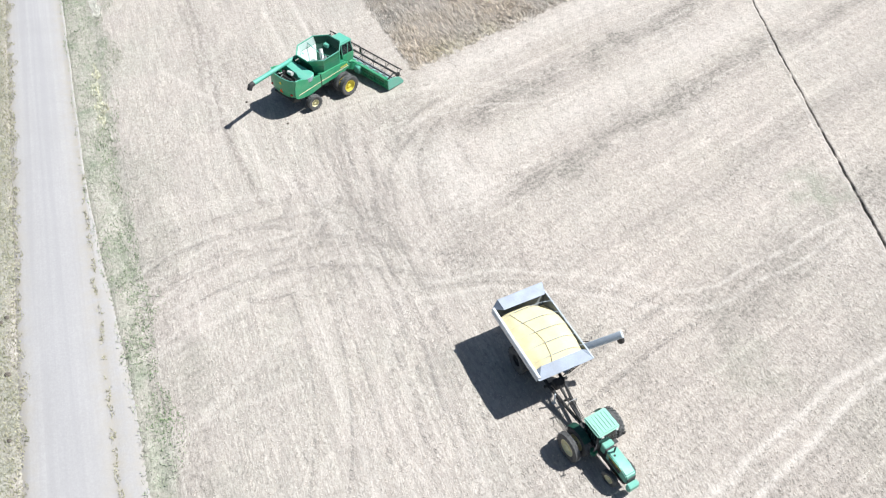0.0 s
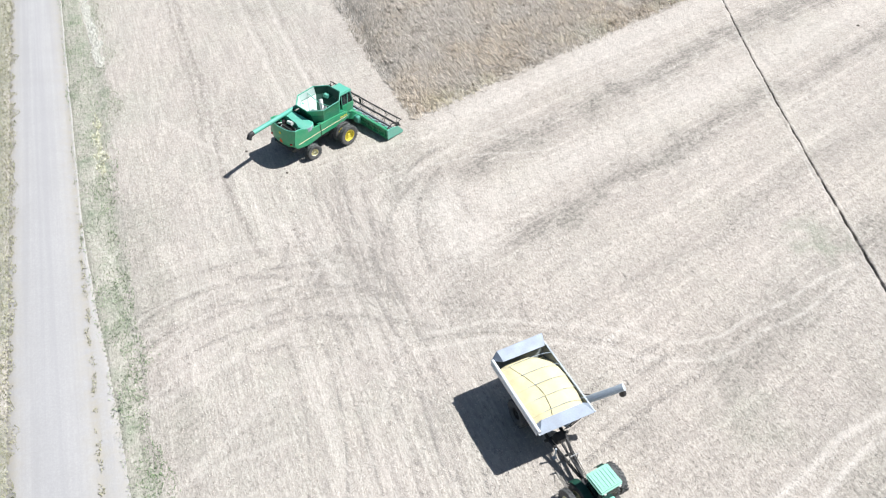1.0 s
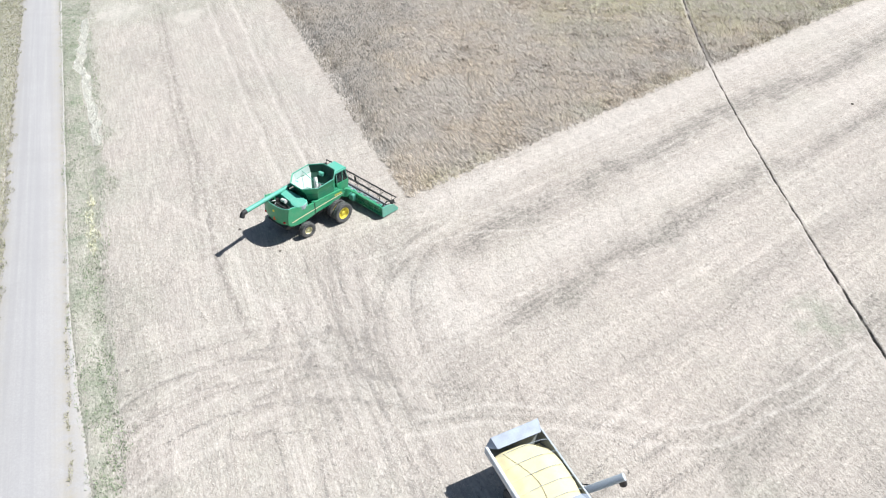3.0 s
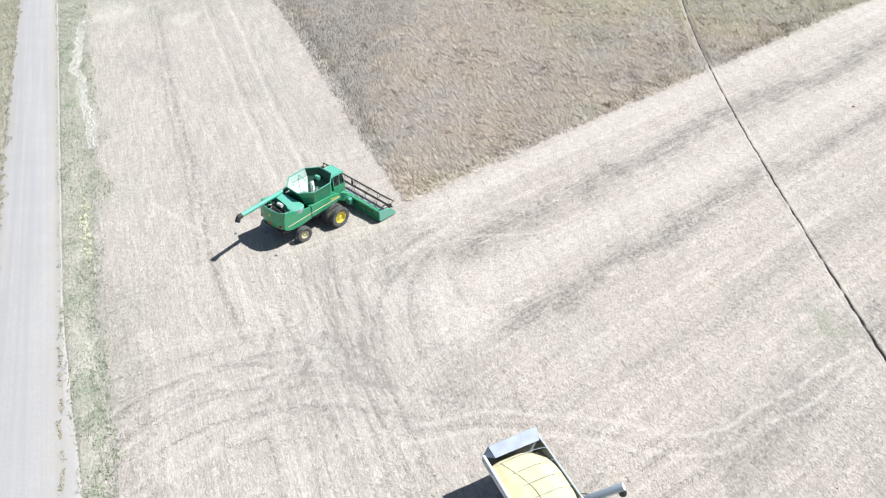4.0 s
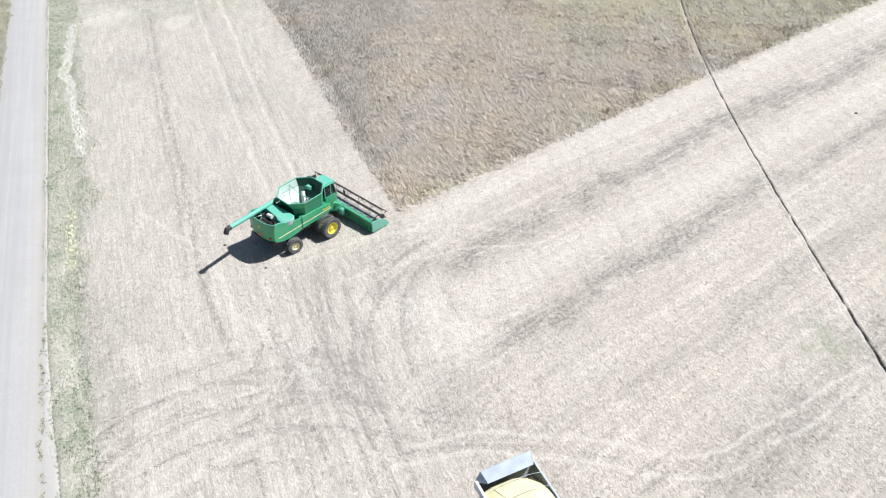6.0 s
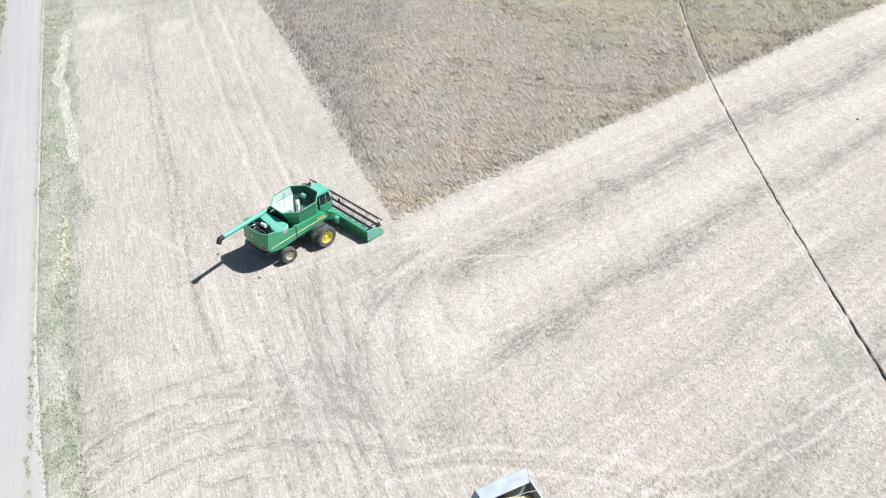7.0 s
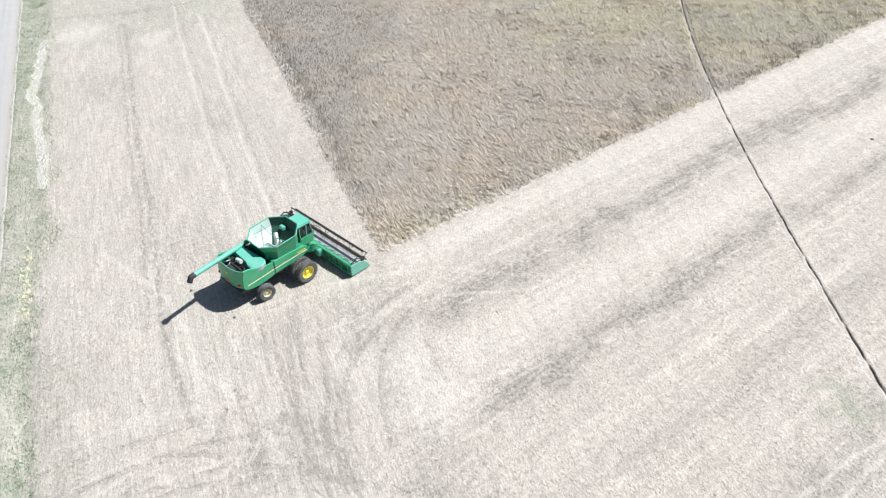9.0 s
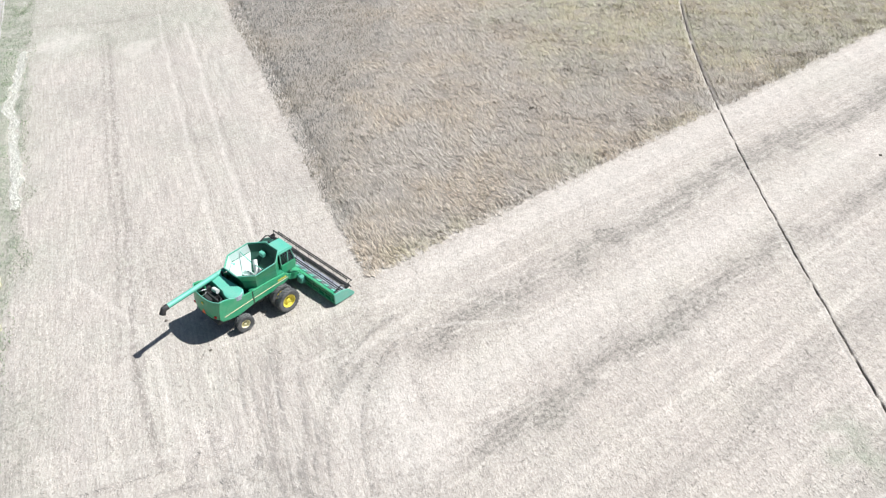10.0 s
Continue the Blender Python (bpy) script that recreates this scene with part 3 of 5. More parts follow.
def tyre_prints(lines, seed=95):
    """The chevron prints of tractor lugs pressed into the straw along bent lines."""
    rng = np.random.default_rng(seed)
    co = []
    for pts, wide in lines:
        pts = np.array(pts)
        d = np.concatenate([[0], np.cumsum(np.hypot(*np.diff(pts, axis=0).T))])
        at = np.arange(0, d[-1], 0.185)
        deg = min(3, len(pts) - 1)
        fx, fy = np.polyfit(d, pts[:, 0], deg), np.polyfit(d, pts[:, 1], deg)
        for v in at:
            c = np.array((np.polyval(fx, v), np.polyval(fy, v)))
            if rng.uniform() < 0.12 - 0.5 * wave(c, 2.5, 96):
                continue
            t = np.array((np.polyval(np.polyder(fx), v), np.polyval(np.polyder(fy), v)))
            t /= np.hypot(*t)
            q = np.array((-t[1], t[0]))
            for sgn in (-1, 1):
                if rng.uniform() < 0.15:
                    continue
                shift, reach, thick = 0.10 * (sgn > 0) + rng.normal(0, 0.012), rng.uniform(0.8, 1.0), rng.uniform(0.013, 0.026)
                for f0, f1 in ((0.08, 0.40), (0.40, 0.72), (0.72, 1.0)):
                    a, b = [c + q * sgn * f * reach * wide / 2 + t * (shift - 0.20 * f ** 1.5) for f in (f0, f1)]
                    w = t * thick
                    co += [a - w, b - w, b + w, a + w]
    co = np.array(co)
    _, z = land(co)
    me = bpy.data.meshes.new("tyre_prints")
    me.from_pydata(np.concatenate([co, z[:, None] + 0.045], -1).tolist(), [], (np.arange(len(co)).reshape(-1, 4)).tolist())
    me.materials.append(PRINT_SOIL)
    return tagged(new("tyre_prints", me), "chevron tyre prints pressed into the stubble", "tyre prints", kind="stuff")


def beside(pts, off):
    """The same line moved sideways."""
    pts = np.array(pts, dtype=float)
    t = np.gradient(pts, axis=0)
    t /= np.hypot(*t.T)[:, None]
    return (pts + np.stack([-t[:, 1], t[:, 0]], -1) * off).tolist()


ARCS = [
    [(-12.8, 52.2), (-12.7, 49.4), (-10.5, 44.2), (-7.4, 39.4), (-4.5, 33), (-2, 27), (0.5, 20)],
    [(-10.6, 51.1), (-10.1, 47.0), (-8.4, 42.5), (-6, 37), (-4.2, 31), (-1.5, 24.5)],
    [(-2, 55), (-5.0, 50.5), (-5.6, 46.5), (-5.2, 43.0), (-4.0, 39.0)],
    [(-23.0, 34.0), (-19.0, 36.6), (-12.6, 39.4), (-9, 42)],
    [(-20.9, 31.4), (-17.4, 35.1), (-11.5, 37.8), (-6, 37.5)],
    [(-18, 31), (-12, 34.5), (-6, 35), (-1, 34.2)],
    [(-11.5, 33), (-9.6, 28.5), (-8.4, 24.0), (-7.8, 18)],
    [(-9, 36), (-7, 30), (-5, 25), (-3.4, 20)],
    [(7.8, 24.3), (10.2, 26.6), (12.8, 28.9), (16, 31)],
    [(6.8, 27.5), (10.4, 31.2), (13.5, 33.2)],
    [(-3, 32.8), (2, 33.9), (7, 33.8), (11, 33.2)],
]
TURNING = [
    [(-3.7, 51.0), (-4.5, 48.8), (-5.3, 47.0), (-5.8, 45.1), (-5.9, 42.8), (-5.6, 40.9), (-4.9, 38.2), (-4.2, 36.1)],
    [(-7.0, 45.3), (-6.5, 42.3), (-6.0, 39.9), (-5.6, 38.4)],
    [(-12.9, 44.1), (-12.1, 42.6), (-11.4, 41.4), (-11.0, 40.0)],
    [(-12.5, 50.1), (-11.9, 48.6), (-11.4, 47.4)],
    [(-13.2, 41.8), (-13.2, 40.4), (-13.5, 39.4)],
    [(-10.9, 47.4), (-9.8, 44.7), (-8.6, 42.2), (-8.1, 40.3)],
    [(-9.3, 42.7), (-9.4, 41.4), (-9.4, 40.3)],
    [(-2.1, 29.1), (-1.3, 26.6), (-0.6, 24.7), (0.1, 22.8)],
    [(-3.8, 27.8), (-2.8, 25.6), (-1.9, 23.3)],
    [(-1.4, 29.1), (-0.6, 27.1), (0.2, 25.1)],
    [(-7.8, 34.4), (-7.1, 33.1), (-6.3, 31.2)],
    [(-14.4, 39.2), (-13.4, 39.8), (-13.1, 41.1), (-13.3, 42.5)],
    [(-16.1, 38.3), (-14.3, 38.7), (-12.3, 38.5)],
    [(-17.3, 36.0), (-16.5, 36.6), (-15.8, 37.2)],
    [(-17.7, 35.6), (-16.5, 36.0), (-14.6, 36.2)],
    [(-13.2, 34.7), (-12.3, 35.3), (-10.8, 36.5), (-9.5, 37.7)],
    [(-15.8, 32.7), (-15.3, 33.3), (-14.0, 33.7), (-13.0, 33.9)],
    [(-14.2, 31.9), (-12.5, 31.9), (-11.3, 32.4), (-9.7, 33.1)],
    [(-13.1, 34.3), (-11.4, 34.3), (-9.8, 35.2)],
    [(-10.9, 38.9), (-10.8, 40.4), (-11.3, 42.0), (-12.5, 43.6)],
    [(-9.8, 35.4), (-8.7, 35.2), (-8.1, 34.7)],
    [(-7.8, 34.4), (-7.2, 33.8), (-6.7, 32.8)],
    [(-7.3, 39.0), (-6.2, 37.9), (-4.9, 37.0)],
    [(-10.0, 39.4), (-10.2, 38.2), (-10.5, 37.0)],
    [(-6.3, 45.0), (-5.9, 43.3), (-5.8, 41.6)],
    [(-0.9, 36.0), (-0.1, 35.8), (0.6, 35.3)],
    [(-11.1, 31.7), (-9.9, 32.3), (-8.5, 32.4)],
    [(-9.1, 39.5), (-8.2, 39.0), (-6.9, 37.8)],
    [(-6.8, 42.2), (-6.4, 40.6), (-5.2, 39.1)],
]
tyre_prints([(a, 0.5) for a in ARCS] + [(beside(a, 2.2), 0.5) for a in ARCS[:9]] + [(beside(a, 0.75), 0.45) for a in ARCS[:2]] + [(a, 0.5) for a in TURNING])


def strip_grass(name, mat, label, n, seed, inside, tall, tint_of, category="grass", lo=(-66, 10), hi=(-10, 122)):
    p, rng = scatter(n, lo, hi, seed)
    p = p[inside(p, rng)]
    _, z = land(p)
    z = np.where((west(p) > 27.7 + overgrown(p[:, 1])) & (west(p) < 34.45), 0.035, z)
    k = len(p)
    ob = blades(name, mat, p, rng.uniform(*tall, k), rng.uniform(0.2, 0.85, k), rng.uniform(0, 6.283, k), rng.uniform(0.02, 0.06, k), tint_of(p, rng), z - 0.01)
    return tagged(ob, label, category, kind="stuff")


strip_grass("verge_grass", GRASS, "dull grey-green grass of the strip beside the road", 420000, 71,
            lambda p, r: (to_line(p, WHITE_LINE) > 0.5) & (west(p) > 25.9 + 0.7 * wave(p, 3, 72) - 1.2 * smooth(north(p), -2, 18)) & (west(p) < 28.0 + overgrown(p[:, 1]) + 0.12 * wave(p, 0.7, 79)) & (r.uniform(0, 1, len(p)) < 0.55 + 0.35 * wave(p, 2, 73)),
            (0.08, 0.26), lambda p, r: np.clip(0.15 + 0.55 * wave(p, 3, 74) + r.normal(0, 0.15, len(p)), 0, 1))
strip_grass("roadside_grass", ROUGH_GRASS, "rough dry grass along the far side of the road", 900000, 75,
            lambda p, r: (west(p) > 33.9 + 0.35 * wave(p, 1.4, 76)) & (west(p) < 44) & (r.uniform(0, 1, len(p)) < 0.7),
            (0.08, 0.26), lambda p, r: np.clip(0.15 + 0.45 * wave(p, 1.1, 77) + r.normal(0, 0.15, len(p)), 0, 1))
strip_grass("bleached_grass", BLEACHED, "bleached white line of flattened dead grass", 500000, 81,
            lambda p, r: to_line(p + 0.14 * np.stack([wave(p, 1.4, 82), wave(p, 1.4, 83)], -1), WHITE_LINE) < 0.42 + 0.16 * wave(p, 1.2, 84),
            (0.10, 0.26), lambda p, r: np.zeros(len(p)), lo=(-54, 66), hi=(-34, 101))
strip_grass("shoulder_tufts", ROUGH_GRASS, "sparse dry tufts between the road and its shoulder", 900000, 87,
            lambda p, r: (np.abs(west(p) - 29.15 - 0.12 * wave(p, 2, 88)) < 0.15) & (wave(p, 0.9, 89) > -0.1) & (p[:, 1] < 44), (0.08, 0.22), lambda p, r: np.clip(r.normal(0.15, 0.15, len(p)), 0, 1))
strip_grass("green_weeds", GRASS, "sparse patches of fresh green weeds in the verge", 600000, 90,
            lambda p, r: ((to_line(p, [(-58.8, 114.5), (-57.2, 111.5)]) < 0.9 + 0.4 * wave(p, 1.0, 91)) & (r.uniform(0, 1, len(p)) < 0.6))
            | ((to_line(p, [(-30.2, 49.8), (-26.8, 42.4), (-23.4, 35.4), (-21.0, 30.2), (-19.0, 25.6), (-16.9, 21.3)]) < 0.6 + 0.5 * wave(p, 1.6, 92)) & (r.uniform(0, 1, len(p)) < 0.55 + 0.35 * wave(p, 0.5, 93))),
            (0.06, 0.22), lambda p, r: np.clip(r.normal(0.7, 0.2, len(p)), 0, 1), "weeds", lo=(-61, 16), hi=(-14, 118))
strip_grass("yellow_weeds", BLEACHED, "thin patch of pale yellow flowering weeds in the verge", 60000, 85,
            lambda p, r: (to_line(p, YELLOW_LINE) < 0.30 + 0.3 * wave(p, 1.0, 86)) & (r.uniform(0, 1, len(p)) < 0.4 + 0.4 * wave(p, 0.4, 94)), (0.1, 0.35), lambda p, r: np.clip(r.normal(0.45, 0.25, len(p)), 0, 1), "weeds", lo=(-37, 48), hi=(-28, 61))


# ---- mesh helpers ----
def box(bm, x0, x1, y0, y1, z0, z1, bevel=0.02):
    made = bmesh.ops.create_cube(bm, size=1.0)["verts"]
    for v in made:
        v.co = Vector(((x0 + x1) / 2 + v.co.x * (x1 - x0), (y0 + y1) / 2 + v.co.y * (y1 - y0), (z0 + z1) / 2 + v.co.z * (z1 - z0)))
    if bevel:
        edges = {e for v in made for e in v.link_edges}
        bmesh.ops.bevel(bm, geom=list(edges), offset=min(bevel, 0.4 * min(x1 - x0, y1 - y0, z1 - z0)), segments=2, affect="EDGES")


def rod(bm, a, b, r, r2=None, seg=12, caps=True):
    a, b = Vector(a), Vector(b)
    d = b - a
    m = Matrix.Translation((a + b) / 2) @ d.to_track_quat("Z", "Y").to_matrix().to_4x4()
    bmesh.ops.create_cone(bm, cap_ends=caps, segments=seg, radius1=r, radius2=r if r2 is None else r2, depth=d.length, matrix=m)


def tube(bm, pts, r, seg=8):
    pts = [Vector(p) for p in pts]
    rings = []
    for i, p in enumerate(pts):
        d = (pts[min(i + 1, len(pts) - 1)] - pts[max(i - 1, 0)]).normalized()
        q = d.to_track_quat("Z", "Y")
        rings.append([bm.verts.new(p + q @ Vector((math.cos(2 * math.pi * k / seg) * r, math.sin(2 * math.pi * k / seg) * r, 0))) for k in range(seg)])
    for a, b in zip(rings[:-1], rings[1:]):
        for k in range(seg):
            bm.faces.new((a[k], a[(k + 1) % seg], b[(k + 1) % seg], b[k]))
    bm.faces.new(rings[0][::-1])
    bm.faces.new(rings[-1])


def slab(bm, outline, thick, bevel=0.0):
    """A plate from an outline of 3D places in one plane, thickened to both sides."""
    pts = [Vector(p) for p in outline]
    n = Vector((0, 0, 0))
    for a, b in zip(pts, pts[1:] + pts[:1]):
        n += a.cross(b)
    n = n.normalized() * thick / 2
    top = [bm.verts.new(p + n) for p in pts]
    low = [bm.verts.new(p - n) for p in pts]
    bm.faces.new(top)
    bm.faces.new(low[::-1])
    for i in range(len(pts)):
        j = (i + 1) % len(pts)
        bm.faces.new((low[i], low[j], top[j], top[i]))
    if bevel:
        edges = {e for v in top + low for e in v.link_edges}
        bmesh.ops.bevel(bm, geom=list(edges), offset=bevel, segments=2, affect="EDGES")


def prism(bm, profile, x0, x1, bevel=0.0):
    """A solid with a (y, z) profile between two x."""
    slab(bm, [((x0 + x1) / 2, y, z) for y, z in profile], abs(x1 - x0), bevel)


def lathe(bm, profile, seg=36, axis="x", at=(0, 0, 0)):
    """A ring from a closed (along, radius) profile round the x axis."""
    rings = []
    for k in range(seg):
        c, s = math.cos(2 * math.pi * k / seg), math.sin(2 * math.pi * k / seg)
        rings.append([bm.verts.new((at[0] + a, at[1] + r * c, at[2] + r * s)) for a, r in profile])
    for k in range(seg):
        a, b = rings[k], rings[(k + 1) % seg]
        for i in range(len(profile)):
            j = (i + 1) % len(profile)
            bm.faces.new((a[i], b[i], b[j], a[j]))


def part(name, bm, material, parent, label=""):
    """Link a bmesh as one mesh object under a thing or a part."""
    bmesh.ops.recalc_face_normals(bm, faces=bm.faces)
    me = bpy.data.meshes.new(name)
    bm.to_mesh(me)
    bm.free()
    me.materials.append(material)
    me.set_sharp_from_angle(angle=radians(35))
    ob = new(name, me)
    ob.parent = parent
    return tagged(ob, label) if label else ob


def made(fn, *args, **kw):
    bm = bmesh.new()
    fn(bm, *args, **kw)
    return bm


def thing(name, m, label, category, group=""):
    ob = new(name)
    ob.empty_display_size = 0.5
    ob.matrix_world = m
    return tagged(ob, label, category, group)


def tyre_mesh(bm, r, w, rim, lugs, x=0.0):
    h = w / 2
    lathe(bm, [(x - h * 0.78, rim), (x - h, rim + (r - rim) * 0.35), (x - h, r * 0.91), (x - h * 0.8, r * 0.965), (x + h * 0.8, r * 0.965), (x + h, r * 0.91), (x + h, rim + (r - rim) * 0.35), (x + h * 0.78, rim)], 40)
    for k in range(lugs):
        for sgn in (-1, 1):
            a = 2 * math.pi * (k + (0.5 if sgn > 0 else 0)) / lugs
            d = 2 * math.pi * 0.55 / lugs
            vs = []
            for (xx, aa) in ((0.02, a + d), (h * 0.98, a), (h * 0.98, a + d * 0.55), (0.02, a + d * 1.55)):
                for rr in (r * 0.95, r):
                    vs.append(bm.verts.new((x + sgn * xx, rr * math.cos(aa), rr * math.sin(aa))))
            for f in ((0, 2, 3, 1), (2, 4, 5, 3), (4, 6, 7, 5), (6, 0, 1, 7), (1, 3, 5, 7)):
                bm.faces.new([vs[i] for i in f])


def rim_mesh(bm, rim, w, dish, out=1):
    """A pressed rim with a dished disc facing out."""
    h = w / 2
    lathe(bm, [(-h * 0.8, rim * 1.02), (-h * 0.8, rim * 0.94), (h * 0.8, rim * 0.94), (h * 0.8, rim * 1.02)], 36)
    d = out * dish
    lathe(bm, [(d, rim * 0.95), (d - out * 0.10, rim * 0.62), (d - out * 0.05, rim * 0.36), (d + out * 0.04, rim * 0.30), (d + out * 0.05, 0.01), (d - out * 0.02, 0.01), (d - out * 0.12, rim * 0.3), (d - out * 0.14, rim * 0.62), (d - out * 0.05, rim * 0.95)], 36)
    for k in range(8):
        a = math.pi * k / 4
        y, z = rim * 0.47 * math.cos(a), rim * 0.47 * math.sin(a)
        rod(bm, (d - out * 0.1, y, z), (d + out * 0.0, y, z), 0.025, seg=6)


def wheel(parent, at, r, w, rim, lugs, paint_of, out, name="wheel", turn=0.0):
    bm = made(rod, (-w * 0.25, 0, 0), (w * 0.25, 0, 0), rim * 0.28, seg=16)
    hub = part(name, bm, paint_of, parent)
    hub.matrix_local = pose(*at, 0, 0, turn)
    part("tyre", made(tyre_mesh, r, w, rim, lugs), RUBBER, hub, "black lugged tyre grey with dust")
    part("rim", made(rim_mesh, rim, w, w * 0.18, out), paint_of, hub, "dark steel rim" if paint_of is DARK else "yellow painted steel rim")
    return hub


# ---- the combine harvester ----
COMBINE = thing("combine_harvester", pose(-11.95, 56.9, 0, 0, 0, -40.8), "green combine harvester with yellow wheels cutting towards the crop's corner", "harvester")


def octagon(w, front, rear, cut_f, cut_w, z):
    return [(-w + cut_w, front, z), (w - cut_w, front, z), (w, front - cut_f, z), (w, rear + cut_f, z), (w - cut_w, rear, z), (-w + cut_w, rear, z), (-w, rear + cut_f, z), (-w, front - cut_f, z)]


def loft(bm, rings, thick_faces=True, close=False):
    rows = [[bm.verts.new(p) for p in ring] for ring in rings]
    for a, b in zip(rows[:-1], rows[1:]):
        n = len(a)
        for i in range(n):
            bm.faces.new((a[i], a[(i + 1) % n], b[(i + 1) % n], b[i]))
    if close:
        bm.faces.new(rows[0][::-1])
        bm.faces.new(rows[-1])


def build_combine(c):
    for x, out in ((-2.4, -1), (-1.6, -1), (1.6, 1), (2.4, 1)):
        wheel(c, (x, 0, 0.93), 0.93, 0.52, 0.53, 22, YELLOW, out, "front_wheel")
    for x, out in ((-1.85, -1), (1.85, 1)):
        wheel(c, (x, -3.45, 0.69), 0.69, 0.46, 0.34, 18, PALE_YELLOW, out, "rear_wheel", -8)
    bm = bmesh.new()
    box(bm, -0.85, 0.85, -3.4, 1.0, 0.75, 1.7, 0.05)
    rod(bm, (-2.3, 0, 0.93), (2.3, 0, 0.93), 0.17, seg=14)
    rod(bm, (-1.75, -3.45, 0.66), (1.75, -3.45, 0.66), 0.11, seg=12)
    box(bm, -0.5, 0.5, -3.95, -3.4, 0.62, 1.5, 0.03)
    for k in range(3):
        rod(bm, (1.0, -0.9 - 0.6 * k, 1.3 + 0.1 * k), (1.35, -0.9 - 0.6 * k, 1.3 + 0.1 * k), 0.2 + 0.06 * (k % 2), seg=18)
        rod(bm, (-1.35, -0.9 - 0.6 * k, 1.2), (-1.0, -0.9 - 0.6 * k, 1.2), 0.22, seg=18)
    part("chassis", bm, DARK, c, "dark undercarriage with belts and pulleys")
    # inner body below the tank and the engine
    part("body", made(prism, [(0.95, 1.7), (0.95, 2.3), (-2.9, 2.3), (-4.7, 2.2), (-4.75, 1.7), (-3.2, 1.45)], -1.42, 1.42, 0.03), DEEP_GREEN, c, "green inner body")
    for sgn in (-1, 1):
        x0, x1 = sgn * 1.46, sgn * 1.61
        front = part("front_side_panel", made(prism, [(0.98, 2.0), (0.98, 2.42), (0.62, 2.64), (-0.6, 2.70), (-2.21, 2.74), (-2.22, 1.60), (-1.0, 1.72), (0.1, 1.62)], x0, x1, 0.035), GREEN, c, "green side shield with a yellow stripe")
        back = part("rear_side_panel", made(prism, [(-2.26, 1.58), (-2.25, 2.74), (-2.9, 2.72), (-3.5, 2.86), (-4.1, 3.18), (-4.5, 3.29), (-4.87, 3.34), (-5.02, 2.6), (-5.10, 1.95), (-4.9, 1.62), (-4.3, 1.44), (-3.5, 1.36)], x0, x1, 0.035), GREEN, c)
        xs = sgn * 1.615
        part("stripe", made(slab, [(xs, 0.85, 2.13), (xs, 0.85, 2.20), (xs, -2.18, 2.10), (xs, -2.18, 2.03)], 0.012), PALE_YELLOW, front, "pale yellow stripe")
        part("stripe", made(slab, [(xs, -2.29, 2.10), (xs, -2.29, 2.03), (xs, -4.7, 1.90), (xs, -4.7, 1.97)], 0.012), PALE_YELLOW, back, "pale yellow stripe")
        part("crease", made(slab, [(xs, 0.8, 2.44), (xs, 0.8, 2.48), (xs, -2.18, 2.50), (xs, -2.18, 2.46)], 0.02), GREEN, front)
        bars = bmesh.new()
        for k in range(4):
            slab(bars, [(xs, 0.72 - 0.2 * k, 2.27), (xs, 0.72 - 0.2 * k, 2.39), (xs, 0.57 - 0.2 * k, 2.39), (xs, 0.57 - 0.2 * k, 2.27)], 0.012)
        part("lettering", bars, YELLOW, front, "short yellow lettering bars")
        part("deck_edge", made(box, min(sgn * 1.16, sgn * 1.48), max(sgn * 1.16, sgn * 1.48), -2.3, 0.6, 2.62, 2.69, 0.02), DEEP_GREEN, c)
        part("side_seam", made(box, min(sgn * 1.50, sgn * 1.60), max(sgn * 1.50, sgn * 1.60), -2.262, -2.218, 1.62, 2.70, 0.0), BLACK, c)
    # the rounded rear hood, open at the top
    hood_bm = bmesh.new()
    across = [-1.6 + 3.2 * k / 16 for k in range(17)]
    outline = ((3.34, 0.0), (2.9, 0.06), (2.4, 0.12), (1.95, 0.12), (1.68, -0.02), (1.50, -0.28))
    rows = [[hood_bm.verts.new((x * (1.0 - 0.02 * lvl), -5.30 - back_by + 0.42 * abs(x / 1.6) ** 3.2, z)) for x in across] for lvl, (z, back_by) in enumerate(outline)]
    inner = [[hood_bm.verts.new((x * (0.97 - 0.02 * lvl), -5.25 - back_by + 0.42 * abs(x / 1.6) ** 3.2, z)) for x in across] for lvl, (z, back_by) in enumerate(outline)]
    for a, b in list(zip(rows[:-1], rows[1:])) + list(zip(inner[1:], inner[:-1])) + [(inner[0], rows[0]), (rows[-1], inner[-1])]:
        for k in range(16):
            hood_bm.faces.new((a[k], a[k + 1], b[k + 1], b[k]))
    hood = part("rear_hood", hood_bm, GREEN, c, "rounded green rear hood")
    part("hood_rim", made(tube, [(x, -5.28 + 0.42 * abs(x / 1.6) ** 3.2, 3.35) for x in across] + [(1.56, -4.5, 3.31), (1.55, -4.1, 3.20), (1.54, -3.5, 2.88)], 0.035), MINT, hood, "pale rolled edge of the hood")
    part("slow_vehicle_sign", made(slab, [(-0.02, -5.43, 1.98), (0.40, -5.43, 1.98), (0.19, -5.43, 2.36)], 0.03), ORANGE, hood, "orange warning triangle")
    part("badge", made(rod, (0.15, -5.34, 2.82), (0.15, -5.40, 2.81), 0.13, seg=20), YELLOW, hood, "yellow badge")
    for x, y in ((-1.25, -5.22), (1.25, -5.22)):
        part("tail_light", made(box, x - 0.10, x + 0.10, y - 0.06, y + 0.08, 1.98, 2.12, 0.01), RED, hood)
    part("straw_chopper", made(prism, [(-4.3, 0.95), (-4.3, 1.55), (-4.9, 1.58), (-5.15, 1.35), (-5.1, 1.2)], -1.25, 1.25, 0.03), DARK, c, "dark straw chopper below the hood")
    # open engine bay and its cover
    bm = bmesh.new()
    box(bm, -1.44, 1.44, -5.0, -2.4, 2.32, 2.40, 0.0)
    box(bm, -0.6, 0.3, -4.9, -4.2, 2.40, 2.78, 0.05)
